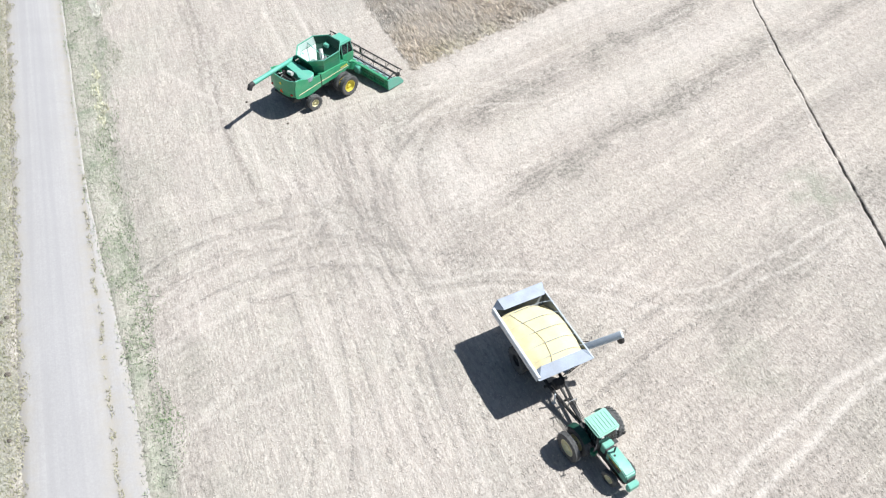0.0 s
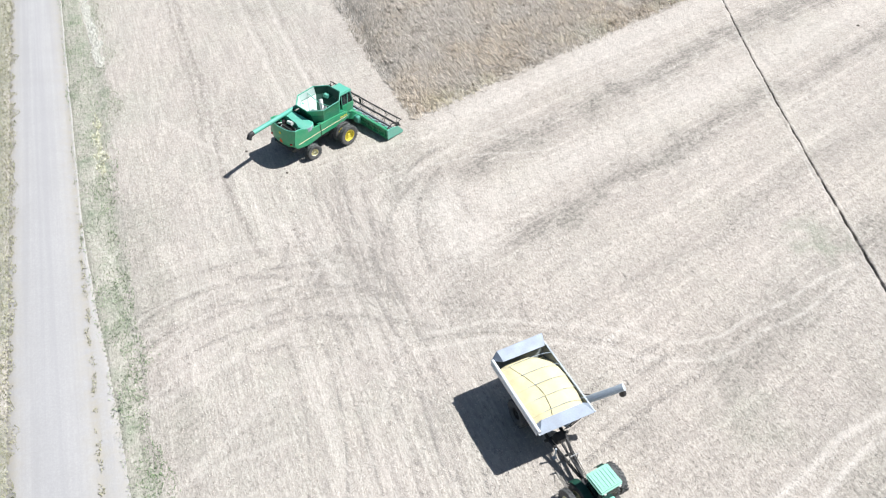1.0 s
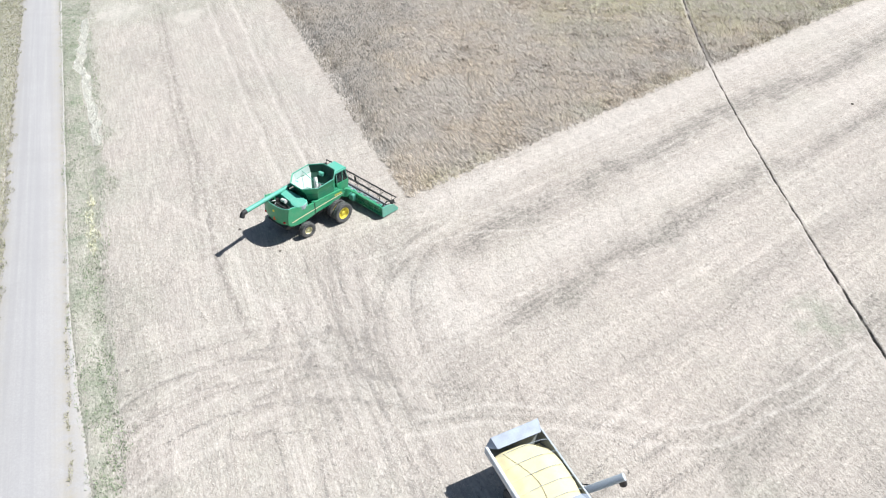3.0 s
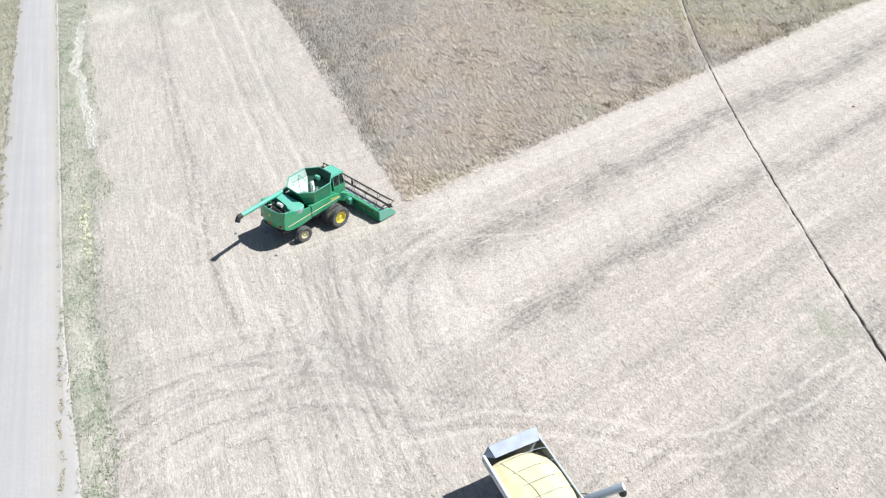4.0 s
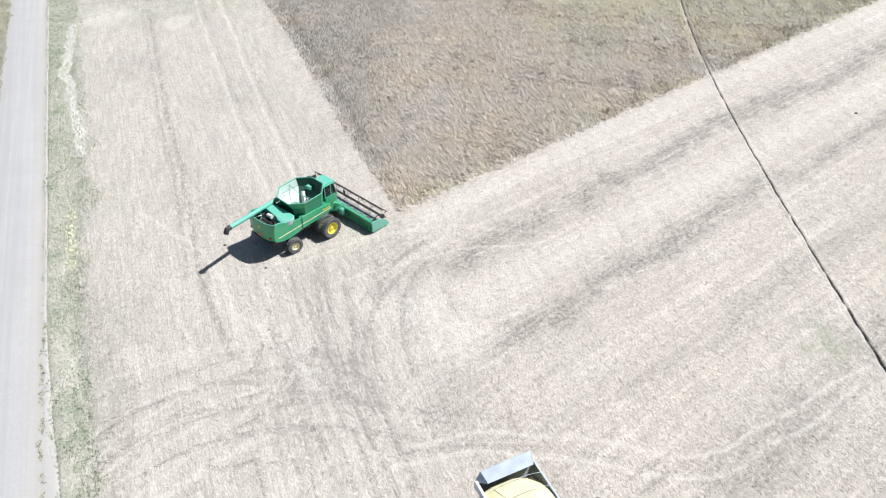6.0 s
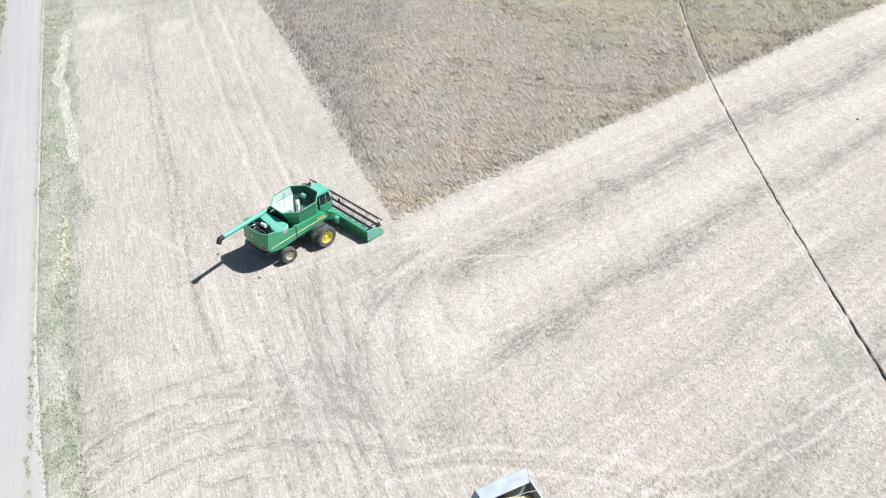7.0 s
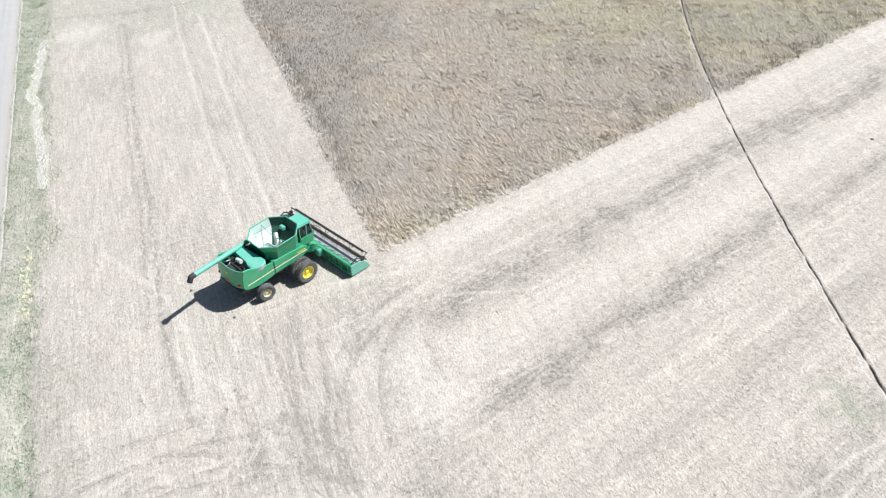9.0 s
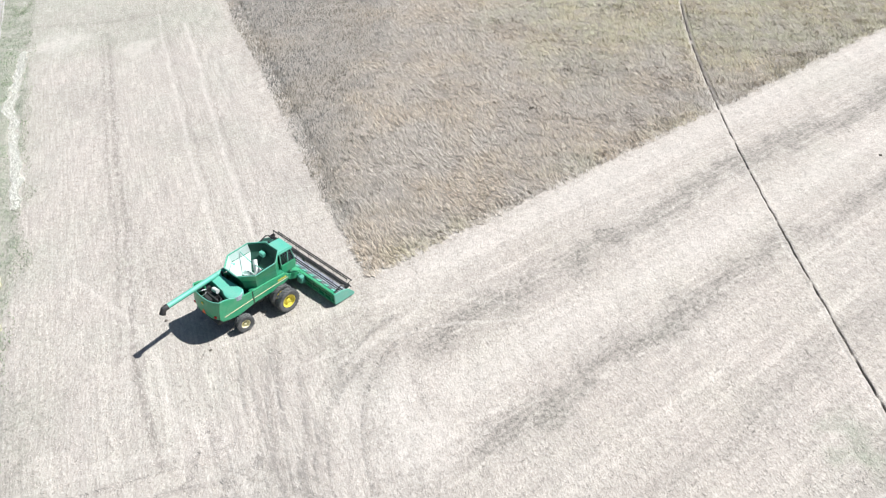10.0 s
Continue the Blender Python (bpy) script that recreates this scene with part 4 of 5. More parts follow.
    box(bm, -1.3, -0.8, -4.7, -4.0, 2.40, 2.95, 0.04)
    rod(bm, (-0.7, -4.5, 2.8), (0.8, -4.5, 2.8), 0.09)
    rod(bm, (0.75, -4.6, 2.4), (0.75, -4.6, 3.0), 0.06)
    tube(bm, [(0.3, -4.2, 2.9), (0.9, -4.3, 3.0), (1.2, -4.7, 2.7)], 0.05)
    part("engine", bm, BLACK, c, "dark engine in the open bay")
    part("air_cleaner", made(rod, (-0.25, -4.15, 3.1), (0.25, -4.1, 3.14), 0.17, seg=18), CREAM, c, "pale air cleaner canister")
    pipes = bmesh.new()
    tube(pipes, [(-0.95, -4.95, 2.95), (-0.75, -4.75, 3.05), (-0.7, -4.45, 3.0)], 0.04)
    tube(pipes, [(-0.45, -5.0, 2.9), (-0.35, -4.8, 2.98), (-0.5, -4.6, 2.95)], 0.035)
    box(pipes, -1.2, -1.05, -4.9, -4.7, 2.9, 3.05, 0.02)
    part("engine_pipes", pipes, STEEL, c, "bright pipes and brackets round the engine")
    plan = [(-1.38, -3.05), (1.30, -2.72), (1.52, -2.86), (1.60, -3.15), (1.60, -3.45), (1.48, -3.75), (1.22, -3.95), (0.85, -4.0), (0.5, -3.88), (-1.38, -3.78)]
    lift = lambda x, y: 3.36 - 0.20 * max(0.0, x) - 0.12 * (-3.0 - y)
    part("engine_cover", made(loft, [[(x, y, 2.5) for x, y in plan], [(x, y, lift(x, y) - 0.06) for x, y in plan], [(x * 0.96, -3.36 + (y + 3.36) * 0.92, lift(x, y)) for x, y in plan]], close=True), MINT, c, "sunlit green engine deck with a rounded end")
    screen = bmesh.new()
    for k in range(9):
        a, b = math.radians(-60 + 18 * k), math.radians(-42 + 18 * k)
        slab(screen, [(1.0 + 0.64 * math.cos(v), -3.35 + 0.66 * math.sin(v), z) for v, z in ((a, 2.66), (b, 2.66), (b, 3.02), (a, 3.02))], 0.02)
    part("air_screen", screen, GREY_PAINT, c, "curved grey-green air screen")
    part("exhaust", made(rod, (-1.0, -2.75, 2.5), (-1.05, -2.85, 3.45), 0.08), DARK, c)
    # grain tank with its flared extension
    lower, rim = octagon(1.52, 0.74, -2.44, 0.72, 0.72, 3.34), [(x, y, 4.04 + 0.06 * y) for x, y, _ in octagon(1.70, 0.94, -2.74, 0.95, 0.95, 0)]
    lower_in = [(x * 0.97, (y + 0.85) * 0.97 - 0.85, 3.35) for x, y, _ in lower]
    rim_in = [(x * 0.975, (y + 0.85) * 0.975 - 0.85, z + 0.01) for x, y, z in rim]
    tank = part("grain_tank", made(loft, [lower_in[:], lower[:], rim[:], rim_in[:], lower_in[:]]), GREEN, c, "flared octagonal grain tank, open at the top")
    part("tank_skirt", made(loft, [octagon(1.47, 0.67, -2.30, 0.6, 0.6, 2.55), octagon(1.52, 0.74, -2.43, 0.72, 0.72, 3.36)], close=False), DEEP_GREEN, tank, "dark green lower tank wall")
    wall_in = [(x * 0.95, (y + 0.85) * 0.95 - 0.85, 3.40) for x, y, _ in lower]
    sump = [(x * 0.3, -1.15 + (y + 0.85) * 0.3, 2.06) for x, y, _ in lower]
    # Sunlit hopper sheets are coloured pale, shaded ones dark.
    for name, sides, mat, text in (("rear_hopper_sheet", (4, 5, 6), SUNLIT_TANK_LINING, "worn hopper sheets paled as the sunlit side"), ("front_hopper_sheet", (7, 0, 1, 2, 3), SHADE_AND_FENDER_GREEN, "green hopper sheets darkened as the shaded side")):
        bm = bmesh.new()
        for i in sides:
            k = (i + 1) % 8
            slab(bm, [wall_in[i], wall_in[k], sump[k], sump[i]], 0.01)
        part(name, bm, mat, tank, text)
    part("sump_floor", made(slab, [(x, y, 2.07) for x, y, _ in sump], 0.02), SUNLIT_TANK_LINING, tank)
    # Inner walls facing the sun, coloured pale for it.
    bm = bmesh.new()
    for i in (4, 5, 6):
        j = (i + 1) % 8
        a, b, d, e = [Vector(v) for v in (lower_in[i], lower_in[j], rim_in[j], rim_in[i])]
        inset = [Vector((v.x * 0.985, (v.y + 0.8) * 0.985 - 0.8, v.z)) for v in (a.lerp(e, 0.12), b.lerp(d, 0.12), b.lerp(d, 0.97), a.lerp(e, 0.97))]
        slab(bm, inset, 0.008)
    part("tank_lining", bm, SUNLIT_TANK_LINING, tank, "worn inner wall paled as the sunlit side")
    # Inner walls turned from the sun, their shade put into the paint.
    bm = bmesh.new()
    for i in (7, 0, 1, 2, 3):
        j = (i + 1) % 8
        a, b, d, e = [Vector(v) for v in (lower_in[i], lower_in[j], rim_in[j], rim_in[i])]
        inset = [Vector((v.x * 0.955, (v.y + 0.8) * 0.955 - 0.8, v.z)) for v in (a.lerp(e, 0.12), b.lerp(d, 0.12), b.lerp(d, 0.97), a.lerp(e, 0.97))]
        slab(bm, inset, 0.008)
    part("tank_front_wall", bm, SHADE_AND_FENDER_GREEN, tank, "green inner wall darkened as the shaded side")
    part("tank_rim", made(tube, [(x, y, z + 0.02) for x, y, z in rim + rim[:1]], 0.04), MINT, tank)
    bm = bmesh.new()
    slab(bm, [(-0.75, -1.45, 2.55), (-0.75, -1.15, 2.75), (0.75, -1.15, 2.75), (0.75, -1.45, 2.55)], 0.03)
    slab(bm, [(-0.75, -0.85, 2.55), (-0.75, -1.15, 2.75), (0.75, -1.15, 2.75), (0.75, -0.85, 2.55)], 0.03)
    part("auger_cover", bm, SUNLIT_TANK_LINING, tank, "ridged cover over the cross augers")
    part("fill_auger", made(rod, (0.85, -1.2, 2.6), (-0.15, -0.55, 3.65), 0.17, seg=16), CREAM, tank, "pale filling auger tube")
    part("fill_auger", made(rod, (0.5, -1.9, 2.5), (0.75, -0.75, 3.45), 0.12, seg=14), CREAM, tank, "pale slanting auger tube")
    part("auger_shield", made(slab, [(0.15, -2.0, 2.95), (0.95, -1.75, 3.0), (0.95, -1.45, 3.15), (0.1, -1.6, 3.15)], 0.03), SUNLIT_TANK_LINING, tank, "pale bent shield over the auger foot")
    part("tank_box", made(box, -0.75, -0.25, 0.22, 0.52, 3.3, 3.62, 0.03), MINT, tank, "green box on the tank's front wall")
    bm = bmesh.new()
    for sgn in (-1, 1):
        tube(bm, [(sgn * 1.58, -0.8, 3.8), (sgn * 0.5, -0.8, 3.55), (0, -0.8, 3.45)], 0.03)
    part("brace", bm, MINT, tank)
    # cab
    cab = part("cab", made(prism, [(0.98, 2.62), (0.98, 3.62), (2.0, 3.62), (2.26, 2.62)], -0.72, 0.72, 0.05), BLACK, c, "dark cab shell")
    part("cab_base", made(prism, [(0.94, 1.82), (0.94, 2.64), (2.28, 2.64), (2.34, 2.4), (2.18, 1.82)], -0.78, 0.78, 0.05), GREEN, cab, "green lower cab wall")
    for sgn in (-1, 1):
        for y0, y1 in ((1.0, 1.0), (1.62, 1.68), (2.24, 2.02)):
            part("pillar", made(rod, (sgn * 0.74, y0, 2.6), (sgn * 0.74, y1, 3.64), 0.04, seg=8), FADED_GREEN, cab)
    for sgn in (-1, 1):
        part("side_window", made(slab, [(sgn * 0.735, 1.05, 2.66), (sgn * 0.735, 1.05, 3.55), (sgn * 0.735, 1.95, 3.55), (sgn * 0.735, 2.18, 2.66)], 0.02), GLASS, cab)
    part("windscreen", made(slab, [(-0.68, 2.055, 3.55), (0.68, 2.055, 3.55), (0.68, 2.29, 2.68), (-0.68, 2.29, 2.68)], 0.02), GLASS, cab)
    part("cab_roof", made(box, -0.80, 0.80, 0.80, 2.20, 3.62, 3.85, 0.08), MINT, cab, "green cab roof paled for sky sheen and dust")
    bm = bmesh.new()
    box(bm, -1.7, -0.85, 0.9, 2.0, 1.86, 1.92, 0.01)
    for x, y in ((-1.68, 0.95), (-1.68, 1.95), (-1.0, 1.98)):
        rod(bm, (x, y, 1.9), (x, y, 2.85), 0.02, seg=8)
    tube(bm, [(-1.68, 0.95, 2.85), (-1.68, 1.95, 2.85), (-1.0, 1.98, 2.85)], 0.02)
    for k in range(5):
        rod(bm, (-1.95, 1.75, 0.55 + 0.28 * k), (-1.95, 1.3, 0.55 + 0.28 * k), 0.025, seg=8)
    for y in (1.3, 1.75):
        rod(bm, (-1.95, y, 0.5), (-1.72, y, 1.9), 0.025, seg=8)
    part("ladder", bm, GREEN, c, "green platform and ladder")
    for sgn in (-1, 1):
        bm = bmesh.new()
        tube(bm, [(sgn * 0.85, 2.3, 3.35), (sgn * 1.35, 2.55, 3.2), (sgn * 1.4, 2.55, 2.9)], 0.02)
        box(bm, sgn * 1.4 - 0.13, sgn * 1.4 + 0.13, 2.53, 2.59, 2.5, 2.95, 0.02)
        part("mirror", bm, BLACK, c)
    part("feeder_house", made(prism, [(1.3, 1.2), (1.4, 1.85), (2.85, 1.05), (2.85, 0.35), (2.4, 0.45)], -0.65, 0.65, 0.03), GREEN, c, "green feeder house")
    bm = bmesh.new()
    rod(bm, (0.66, 1.7, 1.3), (0.86, 1.7, 1.3), 0.3, seg=20)
    rod(bm, (0.66, 2.6, 0.8), (0.84, 2.6, 0.8), 0.2, seg=20)
    for k in range(3):
        tube(bm, [(0.7, 1.6, 1.75 - 0.05 * k), (0.95 + 0.08 * k, 2.1, 1.6), (1.0, 2.55, 1.15 - 0.1 * k)], 0.025)
    part("drive_shields", bm, GREEN, c, "green drive shields and hoses")
    # unloading auger swung back along the body
    auger = part("unloading_auger", made(tube, [(-1.45, -0.9, 2.7), (-1.5, -1.35, 3.05), (-1.42, -1.8, 3.2), (-0.30, -7.7, 3.74)], 0.19, 16), MINT, c, "long green unloading auger pointing back")
    part("spout", made(tube, [(-0.315, -7.6, 3.73), (-0.28, -7.92, 3.72), (-0.25, -8.12, 3.38)], 0.215, 14), BLACK, auger, "black rubber spout")
    for y in (-3.2, -5.6):
        x, z = -1.42 + (y + 1.8) * -0.19, 3.2 - (y + 1.8) * 0.0915
        part("clamp_ring", made(rod, (x + 0.01, y + 0.05, z - 0.005), (x - 0.01, y - 0.05, z + 0.005), 0.215, seg=18), MINT, auger)
    part("auger_saddle", made(box, -1.1, -0.8, -4.5, -4.38, 2.4, 3.24, 0.02), GREEN, c)
    build_header(c)


def build_header(c):
    half, back, reel_y, reel_z, reel_r = 4.68, 2.62, 3.92, 1.02, 0.58
    header = part("header", made(prism, [(back, 0.22), (back, 1.02), (back + 0.06, 1.02), (back + 0.08, 0.42), (back + 0.3, 0.26), (back + 0.28, 0.20), (back + 0.1, 0.14)], -half, half), GREEN, c, "wide green grain header")
    part("pan", made(prism, [(back + 0.30, 0.26), (back + 1.55, 0.13), (back + 1.55, 0.08), (back + 0.28, 0.20)], -half, half), GALV, header, "bright steel pan")
    part("top_beam", made(box, -half, half, back - 0.12, back + 0.12, 0.98, 1.16, 0.03), GREEN, header, "green top beam")
    part("lower_beam", made(box, -half, half, back - 0.14, back - 0.01, 0.22, 0.40, 0.02), GREEN, header)
    for k in range(13):
        x = -half + 0.35 + k * (2 * half - 0.7) / 12
        part("rib", made(prism, [(back - 0.01, 0.35), (back - 0.01, 0.98), (back - 0.1, 0.98), (back - 0.14, 0.35)], x - 0.04, x + 0.04), GREEN, header)
    for k in range(11):
        x = -half + 0.45 + k * (2 * half - 0.9) / 10
        part("bracket", made(prism, [(back + 0.10, 1.14), (back + 0.12, 1.20), (back + 0.42, 1.02), (back + 0.40, 0.95)], x - 0.19, x + 0.19, 0.01), MINT, header, "pale green bracket")
    part("hydraulic_line", made(tube, [(-half + 0.2, back - 0.16, 0.82), (-1.0, back - 0.17, 0.86), (0.6, back - 0.16, 0.80), (half - 0.3, back - 0.16, 0.84)], 0.022, 6), BLACK, header)
    part("shield", made(prism, [(back - 0.5, 0.45), (back - 0.5, 1.05), (back - 0.05, 1.10), (back - 0.05, 0.4)], 0.75, 1.35, 0.05), MINT, header, "pale green drive shield")
    auger = bmesh.new()
    rod(auger, (-half + 0.08, back + 0.48, 0.52), (half - 0.08, back + 0.48, 0.52), 0.2, seg=18)
    for sgn in (-1, 1):
        prev = None
        for i in range(150):
            a, x = i * 0.42, sgn * (half - 0.1 - i * (half - 0.75) / 149)
            cs, sn = math.cos(a * sgn), math.sin(a * sgn)
            now = [auger.verts.new((x, back + 0.48 + r * cs, 0.52 + r * sn)) for r in (0.19, 0.32)]
            if prev:
                auger.faces.new((prev[0], prev[1], now[1], now[0]))
            prev = now
    part("feed_auger", auger, STEEL, header, "feeding auger with spiral flights")
    for sgn in (-1, 1):
        x = sgn * (half + 0.03)
        part("end_panel", made(prism, [(back - 0.1, 0.15), (back - 0.1, 1.12), (back + 0.6, 1.12), (back + 1.3, 0.86), (back + 1.80, 0.25), (back + 1.70, 0.08)], x - 0.05, x + 0.05, 0.015), FADED_GREEN, header, "pale green end panel with a pointed divider")
        part("reel_arm", made(tube, [(x - sgn * 0.15, back - 0.02, 1.12), (x - sgn * 0.15, reel_y - 0.6, 1.42), (x - sgn * 0.15, reel_y, reel_z)], 0.055), BLACK, header)
        part("end_shield", made(rod, (x - sgn * 0.14, reel_y, reel_z), (x - sgn * 0.18, reel_y, reel_z), 0.24, seg=24), BLACK, header, "dark reel end disc")
    part("cutter_bar", made(box, -half, half, back + 1.55, back + 1.67, 0.07, 0.13, 0.01), STEEL, header)
    guards = bmesh.new()
    for k in range(60):
        x = -half + 0.08 + k * (2 * half - 0.16) / 59
        rod(guards, (x, back + 1.63, 0.1), (x, back + 1.80, 0.09), 0.022, 0.004, seg=5)
    part("guards", guards, BLACK, header)
    part("reel_shaft", made(rod, (-half + 0.15, reel_y, reel_z), (half - 0.15, reel_y, reel_z), 0.085, seg=14), BLACK, header, "dark reel shaft")
    for k in range(6):
        a = math.radians(18 + 60 * k)
        y, z = reel_y + reel_r * math.cos(a), reel_z + reel_r * math.sin(a)
        bm = made(rod, (-half + 0.2, y, z), (half - 0.2, y, z), 0.048, seg=8)
        for i in range(58):
            x = -half + 0.3 + i * (2 * half - 0.6) / 57
            rod(bm, (x, y, z), (x, y - 0.05, z - 0.24), 0.009, seg=4, caps=False)
        part("reel_bat", bm, BLACK, header, "dark reel bat with tines")
    for k in range(7):
        x = -half + 0.25 + k * (2 * half - 0.5) / 6
        bm = bmesh.new()
        for i in range(6):
            a, b = math.radians(18 + 60 * i), math.radians(78 + 60 * i)
            p = (x, reel_y + reel_r * math.cos(a), reel_z + reel_r * math.sin(a))
            rod(bm, (x, reel_y, reel_z), p, 0.02, seg=6)
        part("reel_spider", bm, BLACK, header)


build_combine(COMBINE)

# ---- the grain cart ----
CART = thing("grain_cart", pose(5.03, 27.26, 0, 0, 0, -152.6), "grey steel grain cart hitched to the tractor, heaped full", "grain cart")


def cart_ring(w, y0, y1, z):
    return [(-w, y0, z), (w, y0, z), (w, y1, z), (-w, y1, z)]


def build_cart(c):
    outer = [cart_ring(0.75, -1.3, 1.2, 0.85), cart_ring(1.58, -2.4, 2.3, 2.31), cart_ring(1.82, -2.85, 2.85, 3.25)]
    inner = [cart_ring(1.77, -2.80, 2.80, 3.25), cart_ring(1.53, -2.35, 2.25, 2.31), cart_ring(0.70, -1.25, 1.15, 0.9)]
    part("tub", made(loft, outer + inner, close=True), TUB, c, "grey steel hopper tub")
    for sgn in (-1, 1):
        part("top_rail", made(box, sgn * 1.82 - 0.05, sgn * 1.82 + 0.05, -2.87, 2.87, 3.21, 3.30, 0.015), GALV, c, "galvanised top rail")
        for k in range(6):
            y = -2.4 + k * 0.96
            part("side_rib", made(tube, [(sgn * 1.83, y, 3.21), (sgn * 1.60, y * 0.86, 2.31)], 0.04, 6), GREY_PAINT, c)
    bm = bmesh.new()
    slab(bm, [(-1.82, 2.88, 3.25), (1.82, 2.88, 3.25), (1.36, 2.2, 3.57), (-1.36, 2.2, 3.57)], 0.03)
    for e in (-1, 1):
        slab(bm, [(e * 1.82, 2.88, 3.26), (e * 1.36, 2.2, 3.57), (e * 1.80, 2.2, 3.27)], 0.025)
    part("end_cap", bm, BOARD, c, "sloping grey sheet end board with folded corners")
    bm = bmesh.new()
    slab(bm, [(-1.84, -3.20, 3.66), (1.40, -3.05, 3.78), (1.32, -2.30, 3.58), (-1.60, -2.40, 3.46)], 0.03)
    slab(bm, [(-1.84, -2.9, 3.27), (-1.84, -3.20, 3.66), (-1.60, -2.40, 3.46)], 0.025)
    slab(bm, [(1.82, -2.9, 3.27), (1.40, -3.05, 3.77), (1.32, -2.30, 3.57)], 0.025)
    slab(bm, [(-1.82, -2.9, 3.25), (1.82, -2.9, 3.25), (1.40, -3.06, 3.78), (-1.84, -3.21, 3.66)], 0.025)
    part("end_cap", bm, BOARD, c, "bent grey sheet end board rising to one side")
    part("tarp_roll", made(tube, [(1.80, -2.8, 3.39), (1.82, 0, 3.38), (1.80, 2.8, 3.39)], 0.11, 12), WHITE_TARP, c, "white rolled tarpaulin along the edge")
    part("tarp_flap", made(slab, [(1.92, -2.75, 3.34), (1.92, 2.75, 3.34), (1.94, 2.75, 3.12), (1.94, -2.75, 3.12)], 0.015), WHITE_TARP, c, "hanging edge of the white tarpaulin")
    for k in range(5):
        y = -1.9 + k * 0.92
        pts = [(x, y, 3.27 + 0.31 * (1 - abs(x / 1.8) ** 3)) for x in (-1.8, -1.35, -0.9, -0.45, 0, 0.45, 0.9, 1.35, 1.8)]
        part("tarp_bow", made(tube, pts, 0.014, 6), GREY_PAINT, c, "thin grey tarpaulin bow")
    for sgn in (-1, 1):
        wheel(c, (sgn * 1.12, -0.3, 0.92), 0.92, 0.75, 0.42, 20, DARK, sgn)
    part("axle", made(rod, (-1.4, -0.3, 0.92), (1.4, -0.3, 0.92), 0.11), DARK, c)
    bm = bmesh.new()
    for sgn in (-1, 1):
        tube(bm, [(sgn * 0.6, -1.2, 0.9), (sgn * 0.5, 2.2, 0.85), (sgn * 0.08, 4.75, 0.6)], 0.11, 8)
    box(bm, -0.8, 0.8, 2.0, 2.15, 0.78, 0.95, 0.02)
    box(bm, -0.42, 0.42, 3.3, 3.42, 0.68, 0.8, 0.02)
    box(bm, -0.12, 0.12, 4.6, 5.05, 0.52, 0.64, 0.02)
    part("drawbar", bm, BLACK, c, "dark A-frame drawbar")
    part("drive_shaft", made(rod, (0.0, 2.2, 1.0), (0.0, 5.0, 0.75), 0.07), BLACK, c)
    bm = bmesh.new()
    for k in range(4):
        tube(bm, [(-0.3 + 0.12 * k, 2.4, 1.3), (-0.3 + 0.15 * k, 3.3, 1.0 + 0.08 * (k % 2)), (-0.15 + 0.1 * k, 4.3, 1.15), (-0.1 + 0.07 * k, 5.1, 1.1)], 0.02, 6)
    tube(bm, [(0.5, 4.0, 0.9), (0.95, 4.45, 0.6), (0.9, 4.9, 0.5), (0.45, 5.0, 0.8)], 0.02, 6)
    part("hydraulic_hoses", bm, BLACK, c, "looped hydraulic hoses")
    bm = bmesh.new()
    rod(bm, (0.62, 3.0, 0.35), (0.62, 3.0, 1.25), 0.05)
    box(bm, 0.5, 0.74, 2.9, 3.1, 0.3, 0.36, 0.01)
    part("gearbox", made(box, -0.3, 0.3, 2.05, 2.6, 0.8, 1.3, 0.06), DARK, c, "dark gearbox at the cart's front")
    part("hose_rack", made(tube, [(-0.25, 3.9, 0.75), (-0.25, 3.9, 1.5), (0.25, 3.9, 1.5), (0.25, 3.9, 0.75)], 0.03, 6), STEEL, c)
    part("jack", bm, GALV, c, "parking jack")
    bm = bmesh.new()
    for x in (-0.95, -0.55):
        rod(bm, (x, 2.0, 1.1), (x, 2.8, 3.12), 0.022, seg=8)
    for k in range(7):
        rod(bm, (-0.95, 2.06 + 0.114 * k, 1.25 + 0.32 * k), (-0.55, 2.06 + 0.114 * k, 1.25 + 0.32 * k), 0.018, seg=8)
    part("ladder", bm, BLACK, c)
    a = part("unloading_auger", made(tube, [(-0.9, 1.7, 0.9), (-1.75, 1.55, 2.53), (-3.78, 2.62, 4.15)], 0.23, 16), GALV, c, "galvanised unloading auger raised to the side")
    part("spout", made(tube, [(-3.66, 2.56, 3.99), (-3.74, 2.62, 3.75), (-3.80, 2.66, 3.52)], 0.22, 12), BLACK, a, "black rubber spout")
    part("auger_brace", made(rod, (-1.8, 1.0, 2.71), (-2.7, 2.05, 3.25), 0.03, seg=8), BLACK, a)


build_cart(CART)


